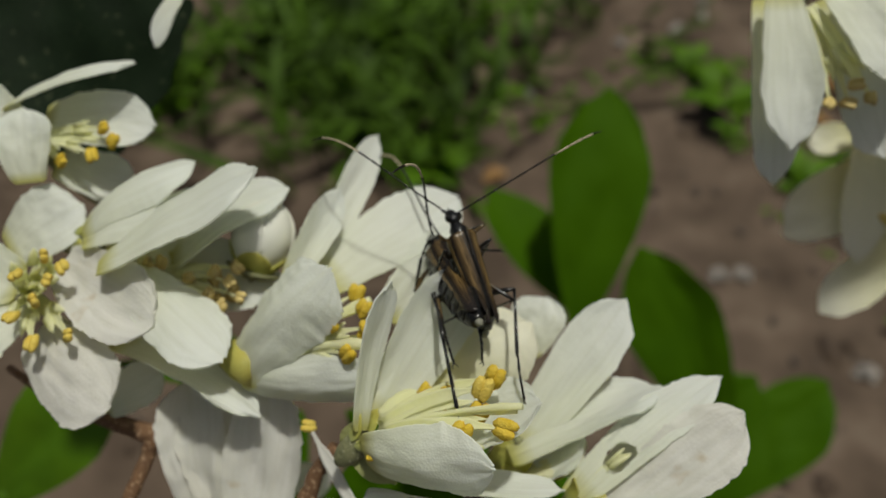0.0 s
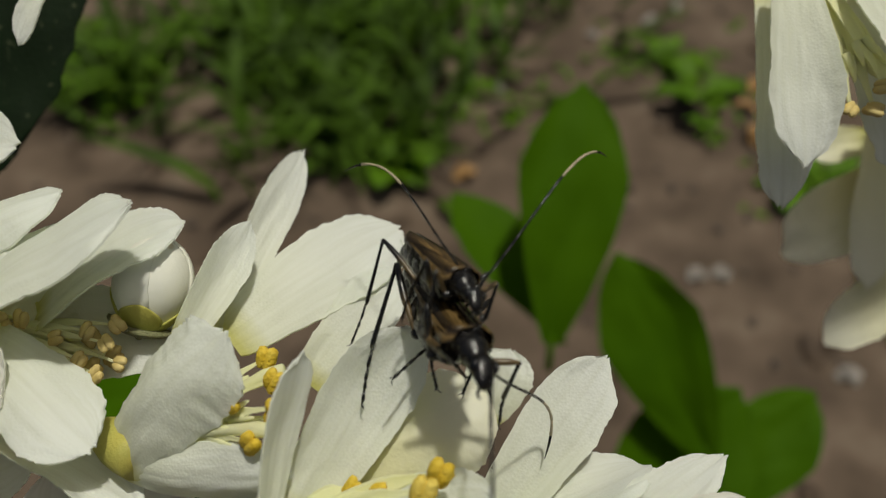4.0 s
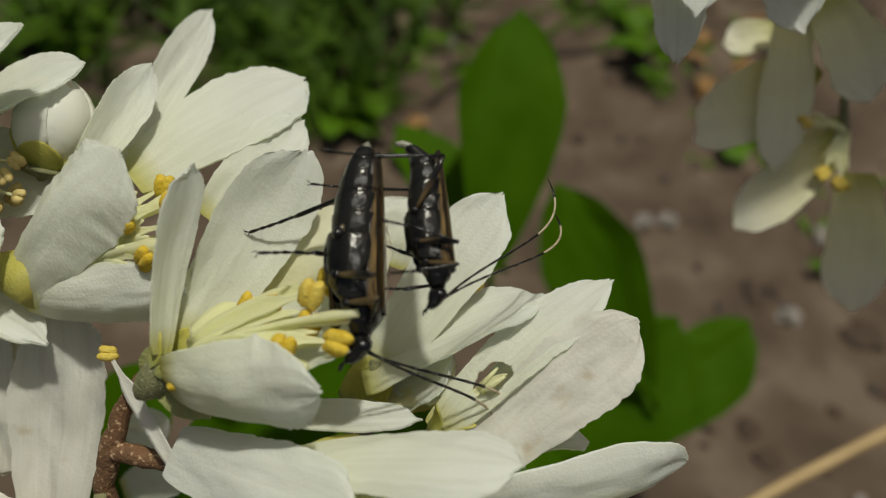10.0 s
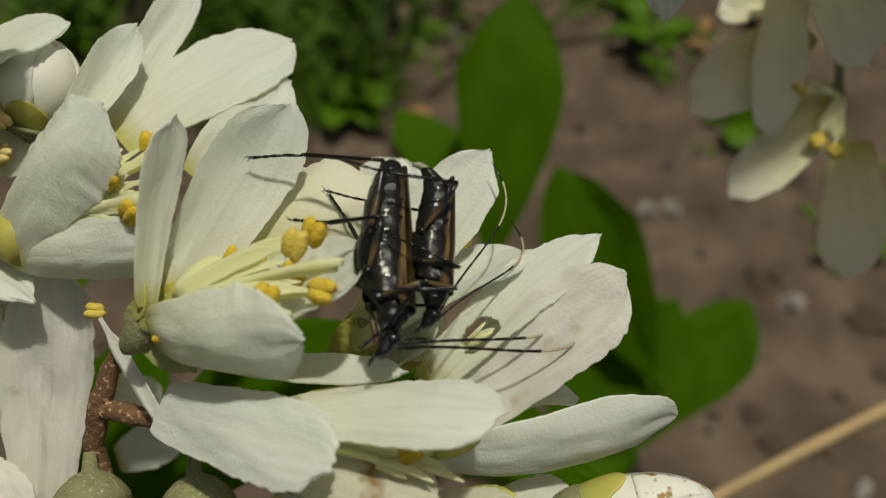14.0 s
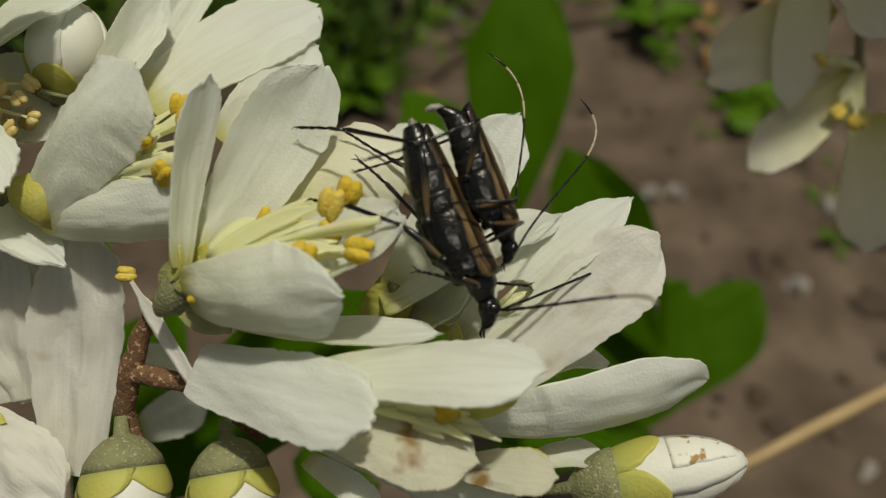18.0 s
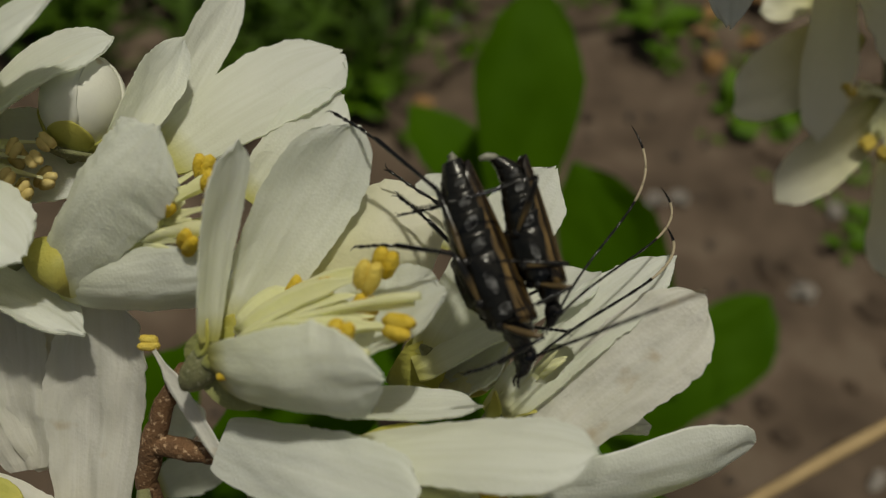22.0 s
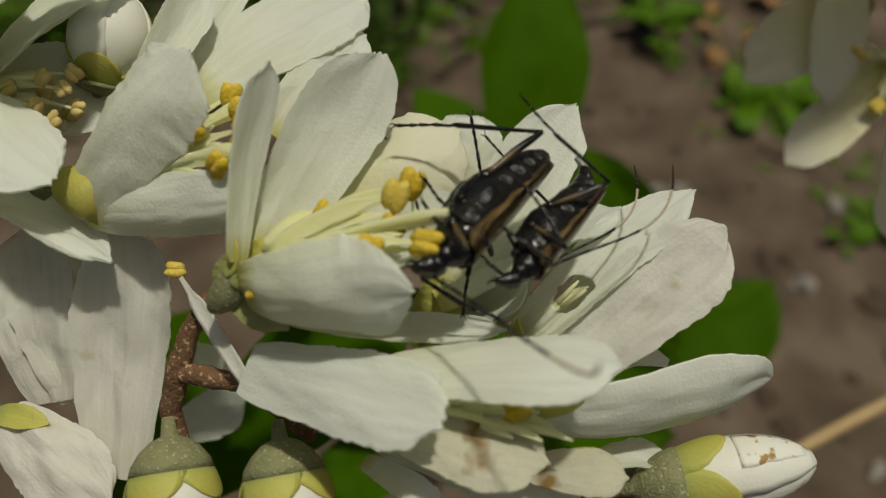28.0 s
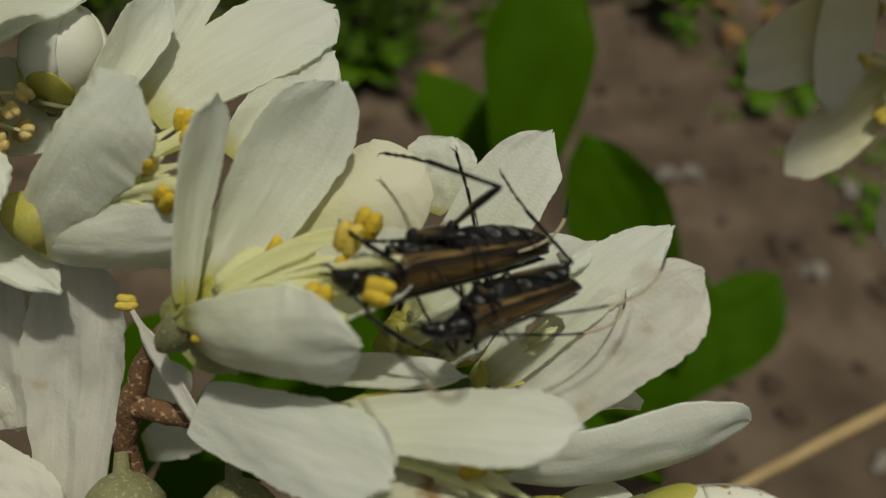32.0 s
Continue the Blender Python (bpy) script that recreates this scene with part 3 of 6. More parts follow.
def build_ground():
    def axis(c, near, far):
        inner = list(np.linspace(c - near, c + near, 170))
        outer = [c + near + (far - near) * (k / 14) ** 3 for k in range(1, 15)]
        return [2 * c - v for v in outer[::-1]] + inner + outer
    xs, ys = axis(0.05, 0.34, 60.0), axis(0.28, 0.36, 60.0)
    verts = [(x, y, ground_height(x, y)) for y in ys for x in xs]
    n = len(xs)
    faces = [(j * n + i, j * n + i + 1, (j + 1) * n + i + 1, (j + 1) * n + i) for j in range(len(ys) - 1) for i in range(n - 1)]
    me = bpy.data.meshes.new("ground")
    me.from_pydata(verts, [], faces)
    o = part("ground", me, SOIL)
    tagged(o, "grey-brown bare soil with weeds and fallen petals", "ground", kind="structure")


build_ground()


def weed(x, y, size, leaves, label, seed, skin=None):
    """A low rosette of small leaves on the soil; metres."""
    rnd = random.Random(seed)
    o = thing("weed", Vector((x, y, ground_height(x, y))), label, "weed", "weeds on the soil")
    for k in range(leaves):
        a = 2.4 * k + rnd.uniform(-0.4, 0.4)
        r = size * (0.35 + 0.65 * rnd.random())
        lift = rnd.uniform(0.25, 1.1)
        start = Vector((math.cos(a), math.sin(a), 0)) * size * 0.25 * rnd.random() + Vector((0, 0, size * 0.15 * rnd.random()))
        d = Vector((math.cos(a), math.sin(a), lift)).normalized()
        me = blade("leaf", r, r * rnd.uniform(0.4, 0.65), blunt=2.3, foot=0.15, bend=0.1, curl=-0.2, cup=0.12, ragged=0.08, wave=0.05, seed=seed * 50 + k, rows=9, cols=6, thick=0.0003)
        me.transform(frame_of(start, start + d, Vector((0, 0, 1))))
        part("leaf", me, skin or WEED, o)
    return o


def grass_patch(name, spots, count, seed, label):
    """Countless blades as one body of stuff. spots: (x, y, spread)."""
    rnd = random.Random(seed)
    verts, faces = [], []
    for _ in range(count):
        cx, cy, s = spots[rnd.randrange(len(spots))]
        x, y = rnd.gauss(cx, s), rnd.gauss(cy, s)
        h, w, a = rnd.uniform(0.012, 0.042), rnd.uniform(0.0007, 0.0030), rnd.uniform(0, 6.28)
        lean = rnd.uniform(0.3, 1.3)
        d, q = Vector((math.cos(a), math.sin(a), 0)), Vector((-math.sin(a), math.cos(a), 0))
        p = Vector((x, y, ground_height(x, y) - 0.001))
        n = len(verts)
        for k in range(5):
            f = k / 4
            c = p + d * h * lean * f * f + Vector((0, 0, h * f * (1 - 0.35 * lean * f)))
            ww = w * (0.35 + 1.3 * f) * (1 - f ** 3 * 0.95)
            verts += [tuple(c - q * ww), tuple(c + q * ww)]
        faces += [(n + 2 * k, n + 2 * k + 1, n + 2 * k + 3, n + 2 * k + 2) for k in range(4)]
    me = bpy.data.meshes.new(name)
    me.from_pydata(verts, [], faces)
    tagged(part(name, me, GRASS), label, "grass", kind="stuff")


def scatter_soil(count, seed):
    """Crumbs and small stones of the soil, one body of stuff."""
    rnd = random.Random(seed)
    verts, faces = [], []
    ico = bmesh.new()
    bmesh.ops.create_icosphere(ico, subdivisions=1, radius=1)
    iv, jf = [v.co.copy() for v in ico.verts], [[v.index for v in f.verts] for f in ico.faces]
    ico.free()
    for k in range(count):
        x, y = rnd.uniform(-0.25, 0.40), rnd.uniform(-0.02, 0.62)
        r = 0.0005 + 0.0013 * rnd.random() ** 3
        z = ground_height(x, y) + r * 0.2
        n = len(verts)
        s = Vector((rnd.uniform(0.7, 1.4), rnd.uniform(0.7, 1.4), rnd.uniform(0.4, 0.8)))
        for c in iv:
            q = 1 + 0.35 * noise.noise(c * 1.7 + Vector((k, 0, 0)))
            verts.append((x + c.x * r * s.x * q, y + c.y * r * s.y * q, z + c.z * r * s.z * q))
        faces += [tuple(n + i for i in f) for f in jf]
    me = bpy.data.meshes.new("soil_crumbs")
    me.from_pydata(verts, [], faces)
    tagged(part("soil_crumbs", me, PEBBLE), "small grey-brown stones and crumbs on the soil", "gravel", kind="stuff")


def fallen_petal(x, y, size, turn, seed, skin=None, label="fallen white petal lying on the soil"):
    o = thing("fallen_petal", Vector((x, y, ground_height(x, y) + 0.0015)), label, "petal", "fallen petals")
    me = blade("blade", size, size * 0.55, blunt=3.5, foot=0.4, bend=0.12, cup=0.3, ragged=0.08, wave=0.06, seed=seed, rows=10, cols=6)
    me.transform(pose(0, 0, 0, 6, 8, turn) @ Matrix.Translation((0, -size / 2, 0)))
    part("blade", me, skin or WITHERED, o)
    return o


def shade_branch(place, seed, count, label):
    """A small leafy shoot modelled on the shrub, added unseen overhead for shade; metres."""
    rnd = random.Random(seed)
    o = thing("added_shade_shoot", Vector(place), label, "shoot")
    bm = bmesh.new()
    tube(bm, [Vector((0.03, 0.005, -0.002)), Vector((0.015, 0.0, 0.0)), Vector((-0.005, 0.0, 0.002))], [0.0012, 0.001, 0.0006], 10)
    part("stem", bm, BARK, o)
    for k in range(count):
        a = 2.4 * k + rnd.uniform(-0.3, 0.3)
        start = Vector((0.004 - 0.001 * k, 0.0, 0.001 * k))
        way = Vector((math.cos(a), math.sin(a), rnd.uniform(-0.15, 0.15)))
        ln = rnd.uniform(0.013, 0.018)
        me = blade("leaf", ln, ln * 0.75, blunt=2.4, foot=0.12, bend=0.06, cup=0.06, crease=0.1, ragged=0.04, seed=seed + k, rows=16, cols=8, shape=0.9)
        me.transform(frame_of(start, start + way, Vector((rnd.uniform(-0.2, 0.2), rnd.uniform(-0.2, 0.2), 1))))
        part("leaf", me, LEAF, o)
    return o


def scatter_seedlings(spots, count, seed):
    """Moss and tiny seedlings in loose groups, one body of stuff."""
    rnd = random.Random(seed)
    verts, faces = [], []
    for k in range(count):
        cx, cy, s = spots[rnd.randrange(len(spots))]
        x, y = rnd.gauss(cx, s), rnd.gauss(cy, s)
        p = Vector((x, y, ground_height(x, y) + 0.0005))
        for b in range(rnd.randint(2, 4)):
            a, ln = rnd.uniform(0, 6.28), rnd.uniform(0.0015, 0.005)
            d, q = Vector((math.cos(a), math.sin(a), rnd.uniform(0.1, 0.9))), Vector((-math.sin(a), math.cos(a), 0))
            n = len(verts)
            for f, g in ((0.0, 0.08), (0.35, 0.26), (0.7, 0.24), (1.0, 0.04)):
                c = p + d * ln * f - Vector((0, 0, 0.3 * ln * f * f))
                verts += [tuple(c - q * ln * g), tuple(c + q * ln * g)]
            faces += [(n + 2 * r, n + 2 * r + 1, n + 2 * r + 3, n + 2 * r + 2) for r in range(3)]
    me = bpy.data.meshes.new("seedlings")
    me.from_pydata(verts, [], faces)
    tagged(part("seedlings", me, WEED), "tiny green seedlings and moss on the soil", "seedlings", kind="stuff")


def dry_leaf(x, y, size, turn, seed):
    o = thing("dry_leaf", Vector((x, y, ground_height(x, y) + 0.002)), "curled orange-brown dry leaf lying on the soil", "leaf", "dry leaves on the soil")
    me = blade("blade", size, size * 0.6, blunt=2.2, foot=0.2, bend=0.16, cup=0.4, ragged=0.12, wave=0.09, seed=seed, rows=12, cols=8)
    me.transform(pose(0, 0, 0, 8, 10, turn) @ Matrix.Translation((0, -size / 2, 0)))
    part("blade", me, DRY, o)
    return o


def scatter_litter(count, seed):
    """Dry flakes and bits on the soil, one body of stuff."""
    rnd = random.Random(seed)
    verts, faces = [], []
    for k in range(count):
        x, y = rnd.uniform(-0.25, 0.40), rnd.uniform(-0.02, 0.62)
        a, ln, w = rnd.uniform(0, 6.28), rnd.uniform(0.003, 0.013), rnd.uniform(0.0008, 0.004)
        d, q = Vector((math.cos(a), math.sin(a), rnd.uniform(-0.15, 0.15))), Vector((-math.sin(a), math.cos(a), rnd.uniform(-0.3, 0.3)))
        p = Vector((x, y, ground_height(x, y) + 0.0007))
        n = len(verts)
        for f, g in ((-0.5, 0.2), (-0.2, 1.0), (0.2, 0.9), (0.5, 0.15)):
            for s in (-1, 1):
                for h in (0.0002, -0.0004):
                    verts.append(tuple(p + d * ln * f + q * w * g * s * rnd.uniform(0.7, 1.2) + Vector((0, 0, h))))
        for r in range(3):
            i = n + 4 * r
            faces += [(i, i + 2, i + 6, i + 4), (i + 1, i + 5, i + 7, i + 3), (i, i + 4, i + 5, i + 1), (i + 2, i + 3, i + 7, i + 6)]
    me = bpy.data.meshes.new("litter")
    me.from_pydata(verts, [], faces)
    tagged(part("litter", me, LITTER_MIX), "dry brown plant litter on the soil", "litter", kind="stuff")


# ---- beetles: +y to the head, +z to the back, origin in the middle of the body ----
BULK = 1.17


def loft(rings, sides=16, square=1.0, caps=True):
    """A closed body through rings of (y, middle height, half width, half height), in millimetres."""
    bm = bmesh.new()
    prev = None
    for y, zc, hw, hh in rings:
        hw, hh = hw * BULK, hh * BULK
        ring = []
        for k in range(sides):
            a = 2 * math.pi * k / sides
            c, s = math.cos(a), math.sin(a)
            c, s = math.copysign(abs(c) ** square, c), math.copysign(abs(s) ** square, s)
            ring.append(bm.verts.new((0.001 * hw * c, 0.001 * y, 0.001 * (zc + hh * s))))
        if prev:
            for k in range(sides):
                bm.faces.new((prev[k], ring[k], ring[(k + 1) % sides], prev[(k + 1) % sides]))
        elif caps:
            bm.faces.new(ring)
        prev = ring
    if caps:
        bm.faces.new(prev[::-1])
    bmesh.ops.recalc_face_normals(bm, faces=bm.faces)
    return bm


def band(y0, y1, wide, deep, middle, low, high, side, lift=1.012, puff=0.03, tilt=0.0):
    """A patch that lies on an oval flank (half width wide, half height deep), from the angle low to high; millimetres."""
    bm = bmesh.new()
    rows = []
    for i in range(9):
        v = i / 8
        a = radians(low + (high - low) * v)
        pinch = 0.5 * (y1 - y0) * (1 - math.sin(math.pi * min(1, 0.12 + v * 0.76)) ** 0.6)
        row = []
        for j in range(7):
            w = j / 6
            y = y0 + pinch + (y1 - y0 - 2 * pinch) * w + tilt * (v - 0.5)
            r = lift + puff * math.sin(math.pi * w) * math.sin(math.pi * (0.1 + 0.8 * v)) + 0.012 * noise.noise(Vector((i * 0.7, j * 0.7, y0)))
            row.append(bm.verts.new((0.001 * side * wide * r * math.cos(a), 0.001 * y, 0.001 * (middle + deep * r * math.sin(a)))))
        rows.append(row)
    for a, b in zip(rows, rows[1:]):
        for j in range(6):
            bm.faces.new((a[j], a[j + 1], b[j + 1], b[j]))
    bmesh.ops.recalc_face_normals(bm, faces=bm.faces)
    return bm


def rod(pts, radii, sides=8):
    return tube(bmesh.new(), [Vector(p) * 0.001 for p in pts], [r * 0.001 for r in radii], sides)


def elytron(n, side):
    """One wing case: a long curved shell with a rolled side, narrowing to the rear and gaping a little there."""
    steps, c = 30, 15
    verts, faces, uvs = [], [], []
    for skin in (0.0, -0.00006):
        for i in range(steps + 1):
            u = i / steps
            y = n * (0.285 - 0.735 * u)
            half = n * (0.124 * (1 - 0.58 * u ** 1.3)) * min(1, (u * 16 + 0.55)) ** 0.5 * (1 if u < 0.9 else max(0.30, 1 - ((u - 0.9) / 0.1) ** 2 * 0.7))
            for j in range(c):
                v = j / (c - 1)
                ang = v * 1.62
                x = side * (0.020 * n * u * u + half * math.sin(ang) + 0.0012 * n)
                z = n * (0.110 - 0.045 * u) - half * 0.92 * (1 - math.cos(ang)) + n * 0.008 * math.sin(u * 3.1) + n * 0.0022 * math.sin(v * 16) * (1 - u)
                z += n * 0.012 * math.exp(-((u - 0.05) / 0.07) ** 2) * math.exp(-((v - 0.62) / 0.22) ** 2)
                verts.append((0.001 * x, 0.001 * y, 0.001 * z + skin))
                uvs.append((v, u))
    k = (steps + 1) * c
    for i in range(steps):
        for j in range(c - 1):
            a = i * c + j
            faces += [(a, a + 1, a + c + 1, a + c), (k + a, k + a + c, k + a + c + 1, k + a + 1)]
        a, b = i * c, i * c + c - 1
        faces += [(a, a + c, k + a + c, k + a), (b + c, b, k + b, k + b + c)]
    for j in range(c - 1):
        a, b = j, steps * c + j
        faces += [(a + 1, a, k + a, k + a + 1), (b, b + 1, k + b + 1, k + b)]
    if side > 0:
        faces = [f[::-1] for f in faces]
    me = bpy.data.meshes.new("wing_case")
    me.from_pydata(verts, [], faces)
    uv = me.uv_layers.new()
    for loop in me.loops:
        uv.data[loop.index].uv = uvs[loop.vertex_index]
    return me


LEG_ROOTS = {"front": (0.065, 0.25, -0.075, 0.20, 0.36), "middle": (0.075, 0.135, -0.125, 0.24, 0.42), "hind": (0.085, -0.045, -0.125, 0.34, 0.66)}


def leg(owner, n, key, side, pale):
    """Thigh, with shin and foot hinged at the knee. It points along +y from its hinge; the knee bends in its own plane."""
    hx, hy, hz, thigh, shin = LEG_ROOTS[key]
    a, b = thigh * n, shin * n
    o = part(key + "_leg", rod([(0, 0, 0), (0, a * 0.15, 0), (0, a * 0.5, 0.006 * n), (0, a * 0.8, 0.004 * n), (0, a, 0)], [w * n for w in ((0.010, 0.011, 0.016, 0.015, 0.009) if pale else (0.010, 0.012, 0.019, 0.017, 0.010))]), OCHRE if pale else THIGH, owner, "ochre thigh" if pale else "thigh ochre at the base and black at the knee")
    k = part("shin", rod([(0, 0, 0), (0, b * 0.1, 0), (0, b * 0.58, 0), (0, b * 0.62, 0.01)], [0.011 * n, 0.009 * n, 0.0125 * n, 0.006 * n]), BLACK, o)
    k.location = (0, a * 0.001, 0)
    bm = bmesh.new()
    at = b * 0.61
    for s in range(4):
        ln = b * (0.15, 0.09, 0.06, 0.09)[s]
        wob = 0.006 * n * (s + 1)
        tube(bm, [Vector((0, at, -wob)) * 0.001, Vector((0, at + ln * 0.8, -wob * 1.3)) * 0.001, Vector((0, at + ln, -wob * 1.4)) * 0.001], [0.000005 * n, 0.0000095 * n, 0.000006 * n], 7)
        at += ln
    for s in (1, -1):
        tube(bm, [Vector((0, at, -0.03 * n)) * 0.001, Vector((s * 0.012 * n, at + 0.02 * n, -0.035 * n)) * 0.001, Vector((s * 0.018 * n, at + 0.03 * n, -0.05 * n)) * 0.001], [0.000004 * n, 0.000003 * n, 0.000001 * n], 5)
        tube(bm, [Vector((0, b * 0.6, 0)) * 0.001, Vector((s * 0.01 * n, b * 0.66, -0.01 * n)) * 0.001], [0.0000035 * n, 0.0000008 * n], 5)
    # the foot belongs to the shin
    foot = bpy.data.meshes.new("foot")
    bm.to_mesh(foot)
    bm.free()
    merged = bmesh.new()
    merged.from_mesh(k.data)
    merged.from_mesh(foot)
    merged.to_mesh(k.data)
    merged.free()
    k.data.polygons.foreach_set("use_smooth", [True] * len(k.data.polygons))
    return o, k, Vector((side * hx * n, hy * n, hz * n)) * 0.001, a * 0.001, b * 0.001


def antenna(owner, n, length, bow):
    """Eleven joints in a bow along +y; the eighth to tenth are ivory, the rest black."""
    pts = [Vector((0, length * k / 33, bow * length * 1.9 * (k / 33) ** 1.5 * (1 - (k / 33) ** 4))) for k in range(34)]
    root = None
    for s in range(11):
        bm = rod(pts[3 * s:3 * s + 4], [0.0062 * n, 0.0066 * n, 0.0074 * n, 0.0084 * n] if s < 10 else [0.007 * n, 0.007 * n, 0.005 * n, 0.002 * n], 7)
        pale = s in (7, 8, 9)
        if root is None:
            root = part("antenna", bm, BLACK, owner)
        else:
            part("antenna_joint", bm, IVORY if pale else BLACK, root, "ivory joint" if pale else "")
    return root


def beetle(n, label, feeler, droop=0.0):
    """n: body length in millimetres. Returns the beetle, its legs and its antennae."""
    o = thing("beetle", Vector((0, 0, 0)), label, "beetle", "pair of beetles")
    part("head", loft([(n * y, n * z, n * w, n * h) for y, z, w, h in ((0.372, 0.0, 0.027, 0.030), (0.39, 0.0, 0.034, 0.036), (0.41, 0.0, 0.049, 0.045), (0.435, -0.004, 0.053, 0.045), (0.455, -0.012, 0.040, 0.038), (0.48, -0.03, 0.034, 0.032), (0.498, -0.042, 0.028, 0.022), (0.503, -0.046, 0.012, 0.01))]), BLACK, o)
    for s in (1, -1):
        bm = bmesh.new()
        bmesh.ops.create_uvsphere(bm, u_segments=14, v_segments=10, radius=1.0)
        bm.transform(Matrix.Translation(Vector((s * 0.049 * n, 0.428 * n, 0.004 * n)) * 0.001) @ Matrix.Diagonal((0.000020 * n, 0.000030 * n, 0.000033 * n, 1)))
        part("eye", bm, EYE, o)
        part("palp", rod([(s * 0.02 * n, 0.49 * n, -0.06 * n), (s * 0.03 * n, 0.51 * n, -0.08 * n), (s * 0.026 * n, 0.535 * n, -0.085 * n)], [0.006 * n, 0.007 * n, 0.004 * n]), BLACK, o)
    part("pronotum", loft([(n * y, n * z, n * w, n * h) for y, z, w, h in ((0.262, 0.012, 0.062, 0.060), (0.268, 0.013, 0.073, 0.069), (0.282, 0.013, 0.070, 0.068), (0.298, 0.012, 0.058, 0.060), (0.318, 0.010, 0.060, 0.061), (0.335, 0.007, 0.056, 0.056), (0.350, 0.004, 0.043, 0.045), (0.362, 0.001, 0.040, 0.041), (0.378, 0.0, 0.036, 0.037))], 24), BLACK, o)
    part("thorax", loft([(n * y, n * z, n * w, n * h) for y, z, w, h in ((-0.07, -0.022, 0.084, 0.090), (-0.045, -0.030, 0.094, 0.102), (0.0, -0.034, 0.099, 0.110), (0.06, -0.034, 0.101, 0.112), (0.125, -0.030, 0.099, 0.106), (0.14, -0.028, 0.094, 0.101), (0.155, -0.027, 0.097, 0.105), (0.21, -0.012, 0.086, 0.086), (0.245, 0.002, 0.074, 0.070), (0.268, 0.01, 0.066, 0.062))], 28), HAIRY, o)
    for s in (1, -1):
        part("flank_plate", band(-0.045 * n, 0.125 * n, 0.100 * n * BULK, 0.111 * n * BULK, -0.034 * n, -42, 0, s, 1.0, 0.045, 0.02 * n), HAIRY, o, "glossy flank plate")
        part("breast_plate", band(-0.055 * n, 0.125 * n, 0.100 * n * BULK, 0.111 * n * BULK, -0.034 * n, -86, -46, s, 1.0, 0.05), HAIRY, o, "glossy breast plate")
        part("shoulder_plate", band(0.15 * n, 0.235 * n, 0.092 * n * BULK, 0.096 * n * BULK, -0.020 * n, -60, 14, s, 0.99, 0.05), HAIRY, o)
        part("flank_patch", band(0.02 * n, 0.115 * n, 0.100 * n * BULK, 0.111 * n * BULK, -0.034 * n, -20, -2, s, 1.045, 0.008, 0.03 * n), SILVER, o, "silvery patch")
        part("shoulder_patch", band(0.165 * n, 0.215 * n, 0.092 * n * BULK, 0.096 * n * BULK, -0.020 * n, -24, 12, s, 1.035, 0.01), SILVER, o, "silvery patch")
    ys = (-0.05, -0.15, -0.245, -0.33, -0.405, -0.47)
    drop = [droop * q for q in (0, 0, 0.02, 0.10, 0.42, 1.0)]
    for k in range(5):
        y0, y1 = ys[k], ys[k + 1]
        w0, w1 = (0.090, 0.090, 0.084, 0.074, 0.058, 0.034)[k:k + 2]
        h0, h1 = (0.098, 0.096, 0.089, 0.077, 0.060, 0.035)[k:k + 2]
        z0, z1 = -drop[k] * n - (0.030, 0.028, 0.024, 0.016, 0.008)[k] * n, -drop[k + 1] * n - (0.028, 0.024, 0.016, 0.008, 0.004)[k] * n
        rings = [(f, z0 + (z1 - z0) * f, (w0 + (w1 - w0) * f) * q, (h0 + (h1 - h0) * f) * q) for f, q in ((0, 0.955), (0.12, 0.97), (0.5, 1.0), (0.86, 1.02), (0.95, 1.015), (1, 0.96))]
        seg = part("abdomen_segment", loft([(n * (y0 + (y1 - y0) * f), z, n * w, n * h) for f, z, w, h in rings], 28, caps=k == 4), HAIRY, o)
        for s in (1, -1):
            if k < 4:
                zc, wm, hm = (z0 + z1) / 2, n * (w0 + w1) / 2 * BULK, n * (h0 + h1) / 2 * BULK
                part("hair_patch", band(n * (y0 * 0.80 + y1 * 0.20), n * (y0 * 0.28 + y1 * 0.72), wm, hm, zc, -26, 6, s, 1.014, 0.012, -0.02 * n), SILVER, seg, "silvery oval patch")
    part("tail_tip", rod([(0, -0.455 * n, -droop * n), (0, -0.478 * n, -droop * n * 1.2), (0, -0.490 * n, -droop * n * 1.55 - 0.004 * n), (0, -0.485 * n, -droop * n * 1.9 - 0.008 * n)], [0.026 * n, 0.025 * n, 0.022 * n, 0.013 * n], 10), MEMBRANE, o, "pale membranous tip")
    for s in (1, -1):
        part("wing_case", elytron(n, s), ELYTRON, o, "brown wing case with black margins")
    part("scutellum", loft([(0.29 * n, 0.092 * n, 0.02 * n, 0.006 * n), (0.262 * n, 0.096 * n, 0.016 * n, 0.006 * n), (0.245 * n, 0.094 * n, 0.003 * n, 0.003 * n)]), BLACK, o)
    for key, (hx, hy, hz, a, b) in LEG_ROOTS.items():
        for s in (1, -1):
            bm = bmesh.new()
            bmesh.ops.create_uvsphere(bm, u_segments=12, v_segments=8, radius=1.0)
            bm.transform(Matrix.Translation(Vector((s * hx * n * 0.82, hy * n, hz * n)) * 0.001) @ Matrix.Diagonal((0.000034 * n, 0.000030 * n, 0.000028 * n, 1)))
            part("hip", bm, BLACK, o)
    part("breast_keel", loft([(-0.06 * n, -0.148 * n, 0.01 * n, 0.008 * n), (0.02 * n, -0.164 * n, 0.018 * n, 0.010 * n), (0.10 * n, -0.158 * n, 0.016 * n, 0.010 * n), (0.2 * n, -0.112 * n, 0.01 * n, 0.008 * n)]), HAIRY, o)
    legs = {(key, s): leg(o, n, key, s, key == "front") for key in LEG_ROOTS for s in (1, -1)}
    feelers = {}
